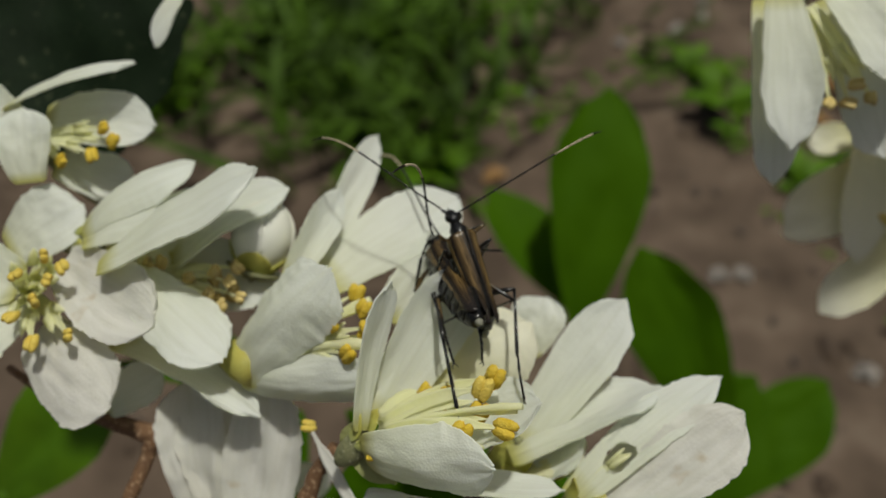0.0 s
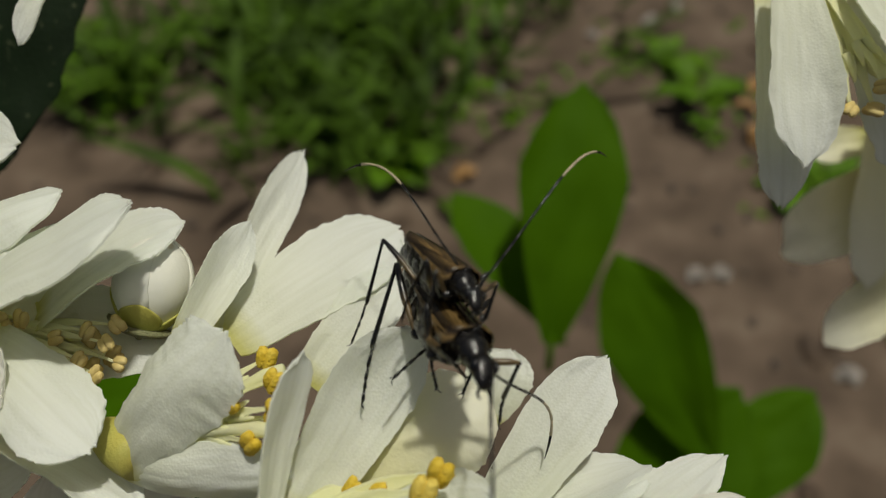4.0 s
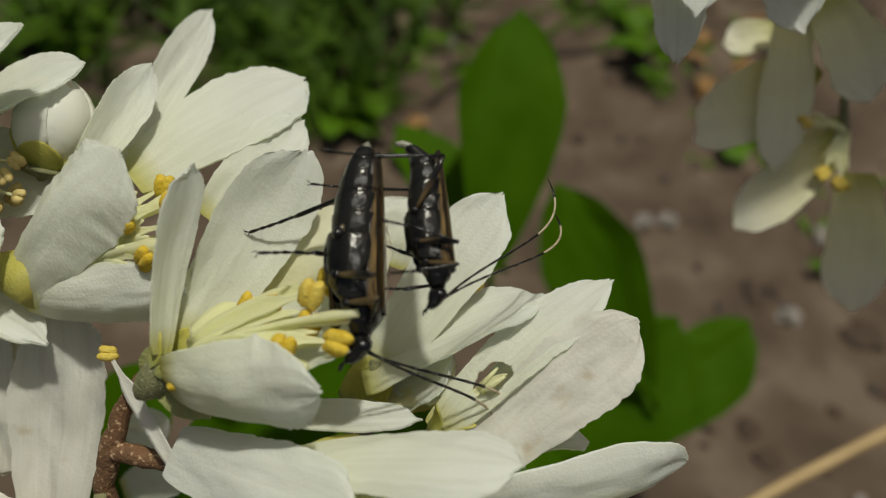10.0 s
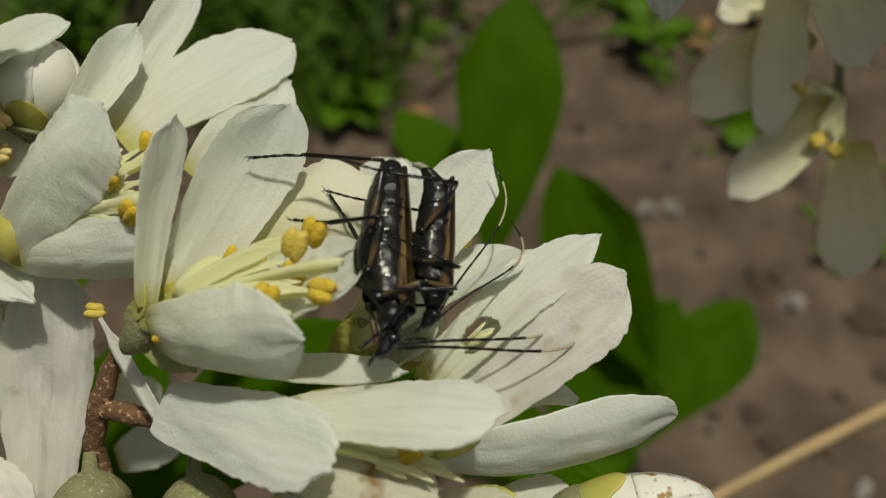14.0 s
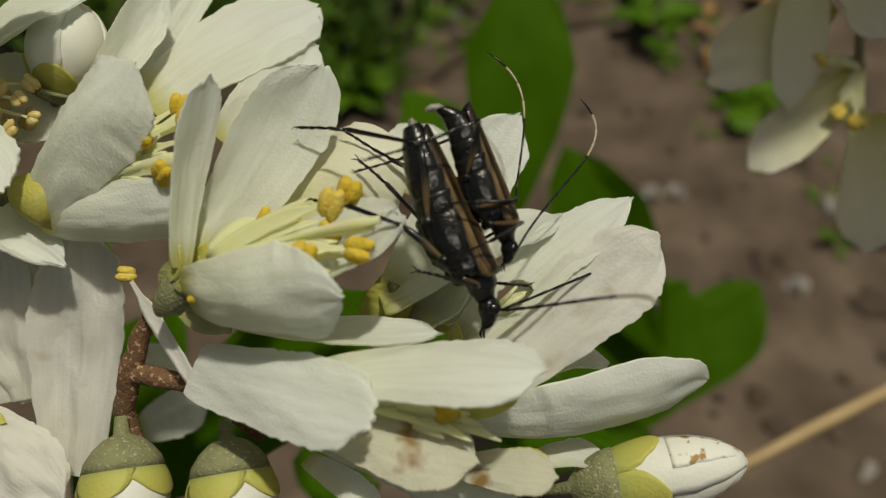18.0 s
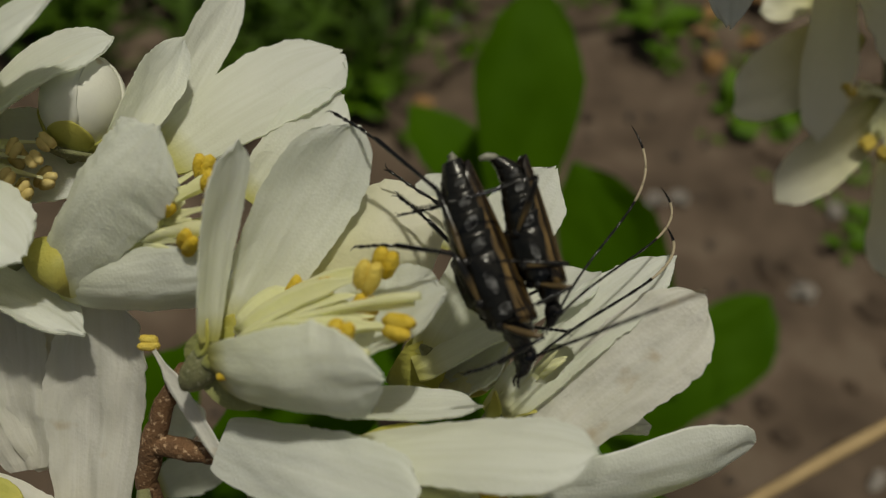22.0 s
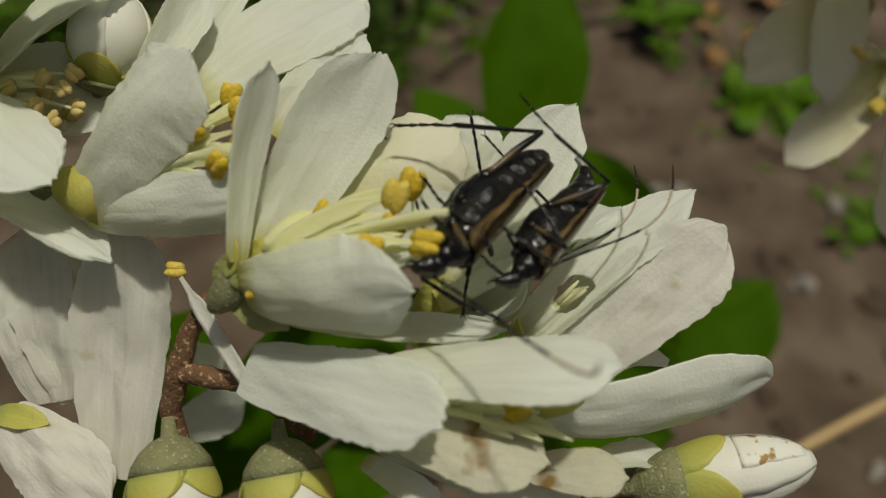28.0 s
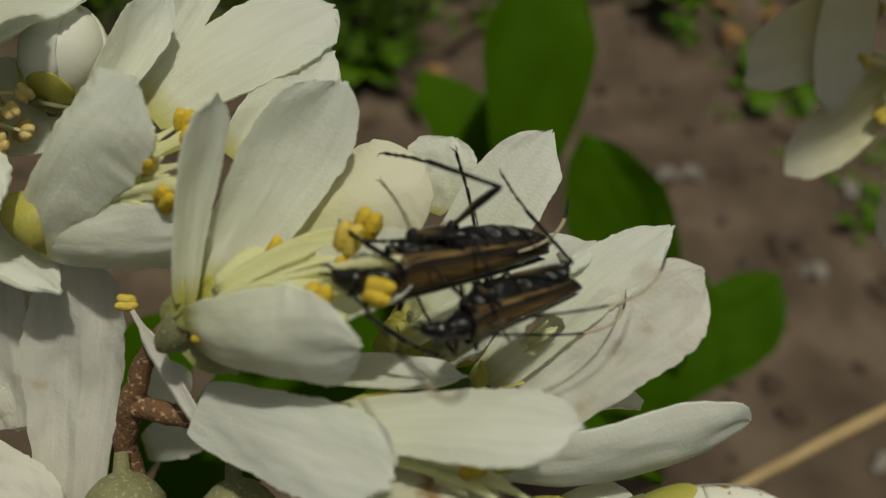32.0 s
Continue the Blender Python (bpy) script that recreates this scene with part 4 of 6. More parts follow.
    for s in (1, -1):
        feelers[s] = antenna(o, n, feeler, 0.17)
        feelers[s].location = Vector((s * 0.026 * n, 0.447 * n, 0.03 * n)) * 0.001
    return o, legs, feelers


def pose_at(rows, t):
    """The pose between rows of (seconds, pose)."""
    if t <= rows[0][0]:
        return rows[0][1]
    for (a, m), (b, k) in zip(rows, rows[1:]):
        if t <= b:
            f = (t - a) / (b - a)
            q = m.to_quaternion().slerp(k.to_quaternion(), f)
            return Matrix.LocRotScale(m.translation.lerp(k.translation, f), q, None)
    return rows[-1][1]


def aim(root, way, pole):
    """A pose at root whose +y looks along way and whose +z keeps to pole."""
    m = frame_of(root, root + way, pole)
    return m


def key_antenna(feeler, rows, targets, up):
    """targets: (seconds, place in the spray's millimetres) to which the tip points."""
    keys = []
    for t, x, y, z in targets:
        local = pose_at(rows, t).inverted() @ S(x, y, z)
        keys.append((t, aim(feeler.location.copy(), local - feeler.location, Vector(up))))
    spread(feeler, keys)


def spread(ob, keys):
    """Keys with rows between any two that lie more than 75 degrees apart."""
    out = [(0.0, keys[0][1])] if keys[0][0] > 0 else []
    for t, m in keys:
        if out:
            a, k = out[-1]
            steps = 1 + int(math.degrees(k.to_quaternion().rotation_difference(m.to_quaternion()).angle) // 75)
            for s in range(1, steps):
                out.append((a + (t - a) * s / steps, Matrix.LocRotScale(k.translation.lerp(m.translation, s / steps), k.to_quaternion().slerp(m.to_quaternion(), s / steps), None)))
        out.append((t, m))
    if out[-1][0] < 32:
        out.append((32.0, out[-1][1]))
    clean = [out[0]]
    for row in out[1:]:
        if frame(row[0]) > frame(clean[-1][0]):
            clean.append(row)
    walk(ob, clean)


def key_leg(limb, side, rows, targets, lift):
    """Two-bone reach of a leg to its footholds. targets: (seconds, place in the spray's millimetres); None for the rest pose. lift: the knee's way in the beetle's frame."""
    thigh, shin, root, a, b = limb
    hips, knees = [], []
    for t, x, y, z in targets:
        local = pose_at(rows, t).inverted() @ S(x, y, z) - root
        hips_knees(hips, knees, t, local, root, a, b, Vector(lift))
    spread(thigh, hips)
    spread(shin, knees)


def hips_knees(hips, knees, t, local, root, a, b, lift):
    d = min(max(local.length, abs(a - b) * 1.15 + 1e-5), (a + b) * 0.985)
    way = local.normalized()
    pole = (lift - lift.dot(way) * way).normalized()
    cos_hip = (a * a + d * d - b * b) / (2 * a * d)
    ang = math.acos(max(-1, min(1, cos_hip)))
    knee_way = way * math.cos(ang) + pole * math.sin(ang)
    hip = frame_of(root, root + knee_way, pole)
    hips.append((t, hip))
    knee = hip @ Vector((0, a, 0))
    rest = hip.inverted() @ (root + way * d) - Vector((0, a, 0))
    knees.append((t, frame_of(Vector((0, a, 0)), Vector((0, a, 0)) + rest, Vector((0, 0, 1)))))


def still_leg(limb, place, lift):
    """A leg that keeps its grip on its own beetle's side; place in the beetle's millimetres."""
    thigh, shin, root, a, b = limb
    hips, knees = [], []
    hips_knees(hips, knees, 0.0, Vector(place) * 0.001 - root, root, a, b, Vector(lift))
    thigh.matrix_basis = hips[0][1]
    shin.matrix_basis = knees[0][1]


# ---- the flower spray ----

central = thing("flower", S(-10.88, 39, -6.07), "open white flower with yellow anthers, where the beetles feed", "flower", "flowers of the spray")
calyx(central, (-12.49, 39.75, -7.86), (-10.66, 39, -6.07), 0.84, sepals=4, sepal_length=1.7)
petal(central, (-10.51, 38.25, -6.69), (-2.82, 34.88, -6.65), 4.8, (0, 0.88, 0.42), cup=0.3, bend=-0.08, label="petal seen from outside")
petal(central, (-10.83, 38.25, -5.56), (-9.13, 37.5, 3.12), 2.2, (0.84, -0.54, 0), blunt=8, cup=0.12, bend=-0.05)
petal(central, (-10.2, 39.75, -5.31), (-4.5, 40.88, 4.2), 4.4, (0.3, -0.95, -0.1), cup=0.16, bend=-0.05)
petal(central, (-8.77, 43.5, -5.15), (-0.93, 43.5, 0.64), 5.99, (-0.2, -1, 0.3), cup=-0.35, bend=0.12, skin=CREAM)
petal(central, (-9.07, 40.5, -8.26), (1.07, 39.75, -8.86), 2.21, (0, -0.5, 0.85), cup=0.15, bend=-0.04)
petal(central, (-9.76, 39.75, -6.13), (-0.51, 37.5, -3.29), 5.65, (0, -0.6, 0.8), cup=0.25, bend=-0.1)
stamen(central, (-9.79, 39, -5.29), (-3.69, 37.12, -2.74), anther=1.2, skin=ANTHER_PALE, width=1.0, teeth=False)
stamen(central, (-9.74, 39.75, -5.18), (-3.03, 38.25, -2.24), anther=1.2, skin=ANTHER, width=1.0, teeth=False)
stamen(central, (-9.79, 39, -5.42), (-5.87, 39, -3.33), anther=0.9, skin=ANTHER, width=1.0, teeth=False)
stamen(central, (-9.57, 38.25, -5.66), (-4.8, 36, -5.02), anther=1.2, skin=ANTHER, width=1.0, teeth=False)
stamen(central, (-9.44, 38.25, -5.66), (-2.38, 36, -4.77), anther=1.2, skin=ANTHER, width=1.0, teeth=False)
stamen(central, (-10.01, 39.75, -5.04), (-7.2, 39.75, -3.4), anther=0.9, skin=ANTHER, width=1.0, teeth=False)
stamen(central, (-9.75, 39.75, -5.45), (-3.91, 37.5, -4.18), anther=1.2, skin=ANTHER, width=1.0, teeth=False)
style(central, (-9.66, 39, -5.56), (-1.44, 36, -3.48), width=0.38)
style(central, (-9.66, 39, -5.56), (-1.73, 36.38, -3.79), width=0.38)
style(central, (-9.66, 39, -5.56), (-3.58, 35.25, -5.75), width=0.38)
petal(central, (-11.79, 39.45, -5.77), (-8.79, 38.7, -8.72), 2.21, (-0.5, -0.75, -0.5), cup=0.2, bend=0.08, skin=SEPAL_GREEN, name="sepal", blunt=4)
petal(central, (-11.76, 39.6, -7.35), (-10.93, 38.55, -5), 1.36, (-0.5, -0.8, 0.1), cup=0.35, bend=0.05, skin=SEPAL_GREEN, name="sepal", blunt=2.2)
fleck(central, (-10.09, 37.65, -6.95), 0.6, ANTHER)
stamen(central, (-9.95, 39, -6.62), (-5.57, 38.62, -5.48), anther=0.0, width=0.85, teeth=False, skin=ANTHER_PALE)
stamen(central, (-9.88, 39.22, -6.1), (-6.74, 39.75, -4.82), anther=0.8, width=0.85, teeth=False, skin=ANTHER_PALE)
stamen(central, (-9.83, 38.62, -6.33), (-3.95, 37.5, -5.85), anther=0.0, width=0.85, teeth=False, skin=ANTHER_PALE)
stamen(central, (-9.71, 38.62, -6.73), (-5.07, 37.88, -7.14), anther=0.9, width=0.85, teeth=False, skin=ANTHER_PALE)
stamen(central, (-10.09, 39, -6.48), (-7.75, 39.38, -5.47), anther=0.7, width=0.85, teeth=False, skin=ANTHER_PALE)
stamen(central, (-9.81, 39, -6.36), (-2.7, 37.88, -5.11), anther=0.8, width=0.85, teeth=False, skin=ANTHER_PALE)
stamen(central, (-9.70, 39.00, -5.90), (-4.60, 37.40, -4.70), anther=0.0, width=0.8, teeth=False, skin=ANTHER_PALE)
stamen(central, (-9.80, 38.90, -5.70), (-4.10, 37.30, -3.50), anther=0.0, width=0.8, teeth=False, skin=ANTHER_PALE)
stamen(central, (-9.60, 38.60, -6.00), (-3.40, 36.90, -4.40), anther=0.0, width=0.8, teeth=False, skin=ANTHER_PALE)
stamen(central, (-9.70, 38.70, -6.30), (-4.40, 37.00, -5.40), anther=0.0, width=0.8, teeth=False, skin=ANTHER_PALE)
stamen(central, (-9.80, 39.30, -5.60), (-6.20, 38.60, -4.20), anther=0.8, width=0.8, teeth=False, skin=ANTHER_PALE)
stamen(central, (-9.70, 38.80, -6.00), (-5.40, 37.80, -4.60), anther=0.0, width=0.8, teeth=False, skin=ANTHER_PALE)
stamen(central, (-9.89, 39.45, -5.84), (-4.82, 39.75, -4.03), anther=0.0, width=0.85, teeth=False, skin=ANTHER_PALE)

left_flower = thing("flower", S(-18.74, 42.38, -2.5), "open white flower with yellow anthers and a yellow-green cup", "flower", "flowers of the spray")
calyx(left_flower, (-21.23, 43.65, -1.43), (-18.17, 41.85, -2.72), 1.25, sepals=0, skin=SEPAL_CUP)
calyx(left_flower, (-23.25, 45, -1.42), (-21.43, 43.88, -1.96), 0.95, sepals=0)
petal(left_flower, (-19.37, 42.6, -2.98), (-12.97, 39, 3.9), 5.27, (0.35, 0.9, -0.05), cup=0.3, bend=-0.07, blunt=6, ragged=0.11)
petal(left_flower, (-19.46, 42.6, -3.15), (-9.93, 39.5, -2.62), 3.3, (0, 0.95, 0.3), cup=0.25, bend=-0.07)
petal(left_flower, (-14.8, 45, 3.09), (-5.95, 49.5, 9.28), 5.55, (0, -0.85, 0.5), cup=0.08, bend=0.03)
petal(left_flower, (-15.72, 45, 3.39), (-12.49, 52.5, 14.24), 2.52, (0.5, -0.85, 0), cup=0.15, bend=0.02, blunt=3.0)
petal(left_flower, (-16.53, 42.75, 3.08), (-13.87, 45.75, 9.42), 2.47, (0.6, -0.75, 0), cup=0.2, bend=0.02, blunt=2.5)
petal(left_flower, (-10.55, 45, 0.82), (-5.85, 47.85, 6.63), 3.51, (0.2, -0.95, 0.3), cup=0.1)
stamen(left_flower, (-17.53, 42, -1.96), (-11.95, 42, 2.37), anther=1.1, width=0.7)
stamen(left_flower, (-17.53, 42, -1.96), (-13, 39.75, 0.52), anther=1.1, width=0.7)
stamen(left_flower, (-17.53, 42, -1.96), (-10.5, 39, 0.44), anther=1.1, width=0.7)
stamen(left_flower, (-17.53, 42, -1.96), (-11.88, 39, -1.2), anther=1.1, width=0.7)
stamen(left_flower, (-17.53, 42, -1.96), (-11.2, 40.5, 1.5), anther=1.0, width=0.6, teeth=False)
stamen(left_flower, (-17.53, 42, -1.96), (-11.4, 40.2, -0.3), anther=0.0, width=0.6, teeth=False)
stamen(left_flower, (-17.53, 42, -1.96), (-10.9, 39.6, -0.1), anther=1.0, width=0.55, teeth=False)
stamen(left_flower, (-17.4, 42.3, -1.7), (-12.6, 41.7, 1.5), anther=0.0, width=0.6, teeth=False)
stamen(left_flower, (-17.4, 42.3, -2.1), (-12.9, 40.6, -0.6), anther=0.0, width=0.6, teeth=False)
style(left_flower, (-17.53, 42, -1.96), (-10.86, 41.25, 1.96), width=0.6)
style(left_flower, (-17.53, 42, -1.96), (-10.61, 38.62, -0.52), width=0.6)

back_left_flower = thing("flower", S(-29.77, 45, 4.09), "open white flower with brownish spent stamens", "flower", "flowers of the spray")
calyx(back_left_flower, (-34.07, 46.5, 5.58), (-30.95, 45, 5.53), 1.1, sepals=4, sepal_length=1.5)
petal(back_left_flower, (-30.73, 43.5, 5.98), (-23.13, 43.5, 10.72), 4.38, (0, -0.6, 0.8), cup=-0.3, bend=0.1, skin=PETAL)
petal(back_left_flower, (-30.31, 42.75, 5.4), (-22.34, 42.75, 8.51), 4.32, (0, -0.6, 0.8), cup=-0.25, bend=0.05, skin=PETAL)
petal(back_left_flower, (-28.41, 41.25, 3.98), (-17.94, 39.75, 9.94), 6.07, (0, -0.6, 0.8), cup=-0.1, bend=0.03)
petal(back_left_flower, (-25.46, 45, 4.16), (-17.37, 45, 9.28), 5.57, (0, -0.6, 0.8), cup=0.1)
petal(back_left_flower, (-28.96, 46.5, 3.78), (-17.98, 45.75, 2.86), 4.99, (0, -1, 0.2), cup=0.1)
petal(back_left_flower, (-27.54, 42.75, 3.35), (-19.58, 39.75, -1.84), 4.81, (0.4, -0.8, 0.4), cup=-0.15, bend=0.05)
petal(back_left_flower, (-28.83, 44.25, -1.32), (-17.99, 42, -5.54), 3.51, (0, -0.4, 0.9), cup=0.15)
stamen(back_left_flower, (-28.6, 45, 3.01), (-22.01, 44.25, 3.2), anther=1.0, skin=ANTHER_OLD, width=0.7)
stamen(back_left_flower, (-28.6, 45, 3.01), (-21.64, 43.88, 1.53), anther=1.0, skin=ANTHER_OLD, width=0.7)
stamen(back_left_flower, (-28.6, 45, 3.01), (-23.13, 43.5, 1.86), anther=1.0, skin=ANTHER_OLD, width=0.7)
stamen(back_left_flower, (-28.6, 45, 3.01), (-26.27, 43.5, 3.85), anther=1.0, skin=ANTHER_OLD, width=0.7)
stamen(back_left_flower, (-28.6, 45, 3.01), (-20.7, 44.25, 2.08), anther=1.0, skin=ANTHER_OLD, width=0.7)
stamen(back_left_flower, (-28.42, 45, 3.09), (-21.61, 43.12, 3.54), anther=0.85, skin=ANTHER_OLD, width=0.55, teeth=False)
stamen(back_left_flower, (-28.42, 45, 3.09), (-20.47, 42.75, 2.96), anther=0.85, skin=ANTHER_OLD, width=0.55, teeth=False)
stamen(back_left_flower, (-28.42, 45, 3.09), (-19.74, 42.75, 1.93), anther=0.85, skin=ANTHER_OLD, width=0.55, teeth=False)
stamen(back_left_flower, (-28.42, 45, 3.09), (-20.99, 42.75, 1.32), anther=0.85, skin=ANTHER_OLD, width=0.55, teeth=False)
stamen(back_left_flower, (-28.42, 45, 3.09), (-21.86, 42.75, 2.06), anther=0.85, skin=ANTHER_OLD, width=0.55, teeth=False)
stamen(back_left_flower, (-28.42, 45, 3.09), (-23.54, 43.5, 3.16), anther=0.85, skin=ANTHER_OLD, width=0.55, teeth=False)
stamen(back_left_flower, (-28.42, 45, 3.09), (-25.38, 43.5, 4.11), anther=0.85, skin=ANTHER_OLD, width=0.55, teeth=False)
stamen(back_left_flower, (-28.42, 45, 3.09), (-20.25, 43.5, 3.85), anther=0.85, skin=ANTHER_OLD, width=0.55, teeth=False)
stamen(back_left_flower, (-28.42, 45, 3.09), (-22.46, 42.75, 1.01), anther=0.85, skin=ANTHER_OLD, width=0.55, teeth=False)

facing_flower = thing("flower", S(-33.98, 42.75, 1.81), "wide open white flower with cream stamens and worn petals", "flower", "flowers of the spray")
petal(facing_flower, (-31.89, 42.75, 3.97), (-24.31, 39.75, 0.23), 5.41, (0, -1, 0.2), cup=0.15, bend=0.03, skin=PETAL_WORN)
petal(facing_flower, (-33.51, 42.75, -0.98), (-26.81, 39.75, -5.06), 5.6, (0, -1, 0.2), cup=-0.1, bend=0.05, skin=PETAL_WORN)
petal(facing_flower, (-36.99, 45, 4.69), (-31.8, 45, 8.1), 5.2, (0, -1, 0.2), cup=0.1)
petal(facing_flower, (-34.68, 42.75, 1.1), (-38.35, 40.5, -2.99), 5.02, (0, -1, 0.2), cup=0.1)
petal(facing_flower, (-34.74, 42.75, 2.5), (-39.77, 42, 4.15), 4.97, (0, -1, 0.2), cup=0.1)
stamen(facing_flower, (-34.81, 43.5, 1.79), (-31.4, 39.75, 4.36), anther=0.9, skin=ANTHER_PALE, width=1.3)
stamen(facing_flower, (-34.81, 43.5, 1.79), (-30.18, 39.75, 3.72), anther=0.9, skin=ANTHER_PALE, width=1.3)
stamen(facing_flower, (-34.81, 43.5, 1.79), (-29.68, 39.75, -0.55), anther=0.9, skin=ANTHER_PALE, width=1.3)
stamen(facing_flower, (-34.81, 43.5, 1.79), (-31.52, 39, 1.56), anther=0.9, skin=ANTHER_PALE, width=1.3)
stamen(facing_flower, (-34.81, 43.5, 1.79), (-32.04, 39.75, -1.1), anther=0.9, skin=ANTHER_PALE, width=1.3)
stamen(facing_flower, (-34.81, 43.5, 1.79), (-32.77, 39, 3.16), anther=0.9, skin=ANTHER_PALE, width=1.3)
stamen(facing_flower, (-34.81, 43.5, 1.79), (-31.17, 39.75, 2.88), anther=0.9, skin=ANTHER_PALE, width=1.3)
stamen(facing_flower, (-34.81, 43.5, 1.79), (-33, 39, 0.55), anther=0.9, skin=ANTHER_PALE, width=1.3)

upper_left_flower = thing("flower", S(-36.77, 47.25, 12.93), "open white flower with bright yellow anthers", "flower", "flowers of the spray")
petal(upper_left_flower, (-36.47, 48, 14.46), (-27.45, 46.5, 13.82), 4.33, (0, -1, 0.2), cup=0.15)
petal(upper_left_flower, (-37.89, 45.75, 14.9), (-28.37, 45, 17.84), 3.4, (0, -0.5, 0.9), cup=-0.1, blunt=3)
petal(upper_left_flower, (-35.97, 48.75, 11.24), (-30.18, 49.5, 9.82), 3.62, (0, -1, 0.2), cup=0.1)
petal(upper_left_flower, (-35.2, 44.25, 9.43), (-35.78, 44.25, 14.57), 4.18, (0, -1, 0.2), cup=0.1)
petal(upper_left_flower, (-36.64, 45.75, 13.02), (-41.7, 45, 15.83), 4.58, (0, -1, 0.2), cup=0.1)
stamen(upper_left_flower, (-36.76, 47.25, 12.73), (-30.48, 45, 13.37), anther=0.9, width=0.6)
stamen(upper_left_flower, (-36.76, 47.25, 12.73), (-29.77, 45, 12.49), anther=0.9, width=0.6)
stamen(upper_left_flower, (-36.76, 47.25, 12.73), (-31.24, 45, 11.51), anther=0.9, width=0.6)
stamen(upper_left_flower, (-36.76, 47.25, 12.73), (-33.43, 45, 11.04), anther=0.9, width=0.6)
petal(upper_left_flower, (-26, 48, 24.55), (-27.98, 47.25, 19.66), 1.5, (0, -1, 0.2), cup=0.2, name="petal")
bud("round_bud", (-19.9, 45.75, 3.2), (-18.32, 45, 8.5), 4.0, "round white bud with two yellow-green sepals", cup=0.12)

rear_flower = thing("flower", S(-1.35, 45, -7), "white flower behind the beetles with a yellow-green cup", "flower", "flowers of the spray")
calyx(rear_flower, (-3.03, 47.4, -8.83), (-1.56, 46.95, -7.95), 0.74, sepals=0, skin=CALYX)
petal(rear_flower, (-1.5, 45, -7.62), (5.47, 45.75, 2.14), 4.09, (0, -0.9, 0.3), cup=0.12, bend=0.03, blunt=5)
petal(rear_flower, (-2.07, 44.25, -7.94), (7.58, 44.62, -3.16), 4.62, (0, -0.4, 0.9), cup=0.15, bend=0.03)
petal(rear_flower, (-1.14, 49.5, -1.81), (0.38, 49.5, 2.24), 3.94, (0, -1, 0.2), cup=0.1)
stamen(rear_flower, (-0.12, 45, -6.39), (3.95, 45.38, -2.68), anther=0.9)
petal(rear_flower, (-2.54, 46.12, -8.29), (2.84, 44.62, -7.01), 4.96, (0, -0.75, 0.65), cup=0.25, bend=-0.04, skin=CREAM, blunt=4)
petal(rear_flower, (-3.27, 46.88, -9.45), (-0.46, 46.12, -5.77), 2.17, (0.3, -0.9, 0.2), cup=0.3, skin=SEPAL, blunt=3)
petal(rear_flower, (-3.15, 47.1, -10.35), (1.74, 46.35, -9.46), 1.98, (0, -0.6, 0.8), cup=0.2, skin=SEPAL, name="sepal", blunt=2)
petal(rear_flower, (-2.2, 45.75, -9.38), (2.65, 43.88, -6.57), 5.0, (0.1, -0.65, 0.75), cup=0.25, bend=-0.04, blunt=4, skin=PETAL_PLAIN)
petal(rear_flower, (-2.9, 46.2, -9.88), (-0.67, 45, -6.69), 2.62, (0.2, -0.8, 0.5), cup=0.3, skin=SEPAL, blunt=3)

eaten_flower = thing("flower", S(2.21, 42.75, -10.14), "white flower whose one petal has an eaten hole", "flower", "flowers of the spray")
calyx(eaten_flower, (1.36, 43.5, -11.5), (2.27, 42.75, -10), 0.74, sepals=3, sepal_length=1.8)
petal(eaten_flower, (1.77, 42.75, -10.29), (11.07, 43.8, -2.41), 3.33, (-0.3, -0.8, 0.5), cup=0.12, bend=0.05, hole=(0.33, 0.1, 0.10, 0.55), blunt=2.6, rows=170, cols=76, label="petal with an eaten brown-edged hole")
petal(eaten_flower, (3.74, 42, -11.68), (12.1, 41.55, -4.43), 4.8, (0, -0.85, 0.5), cup=0.12, bend=0.03, blunt=5, crease=-0.05, wave=0.04, skin=PETAL_WORN)
petal(eaten_flower, (4.99, 44.25, -11.7), (10.12, 45, -11.23), 2.69, (0, -0.4, 0.9), cup=0.2)
petal(eaten_flower, (3.62, 45.75, -10.52), (8.36, 45.75, -6), 2.98, (0, -1, 0.2), cup=0.1)
stamen(eaten_flower, (2.79, 42.75, -9.56), (5.53, 42.6, -7.21), anther=0, width=0.5)

lower_flower = thing("flower", S(-4.32, 39, -12.07), "spent white flower with browned petals", "flower", "flowers of the spray")
petal(lower_flower, (-5.17, 38.25, -10.85), (5.7, 35.25, -10.05), 3.57, (0, -0.7, 0.7), cup=-0.15, bend=0.05, blunt=6)
petal(lower_flower, (2.09, 40.5, -13.0), (15.25, 44.55, -12.3), 5.3, (0, 0.75, 0.65), cup=0.3, bend=-0.08, curl=0.02, ragged=0.035, blunt=3.5, skin=PETAL_PLAIN)
petal(lower_flower, (-4.74, 39, -13.01), (2.69, 36.75, -14.5), 3.96, (0, -0.7, 0.7), cup=-0.15, bend=0.06, skin=PETAL_OLD)
petal(lower_flower, (2.05, 39.75, -15.47), (6.46, 38.25, -15.5), 2.47, (0, -0.7, 0.7), cup=-0.1, skin=PETAL_OLD)
petal(lower_flower, (-5.6, 40.5, -15.16), (-1.66, 38.25, -17.25), 1.58, (0.3, -0.8, 0.4), cup=0.3)
petal(lower_flower, (5.86, 42.75, -15.93), (9.8, 43.5, -16.19), 2.29, (0, -0.4, 0.9), cup=0.1)
petal(lower_flower, (-5.42, 40.5, -13.48), (4.85, 41.25, -17.79), 3.41, (0, -0.8, 0.5), cup=-0.1)
petal(lower_flower, (2.1, 38.25, -12.41), (4.73, 38.25, -11.66), 1.2, (0, -1, 0.3), cup=0.2, skin=SEPAL, name="sepal", blunt=1.8)
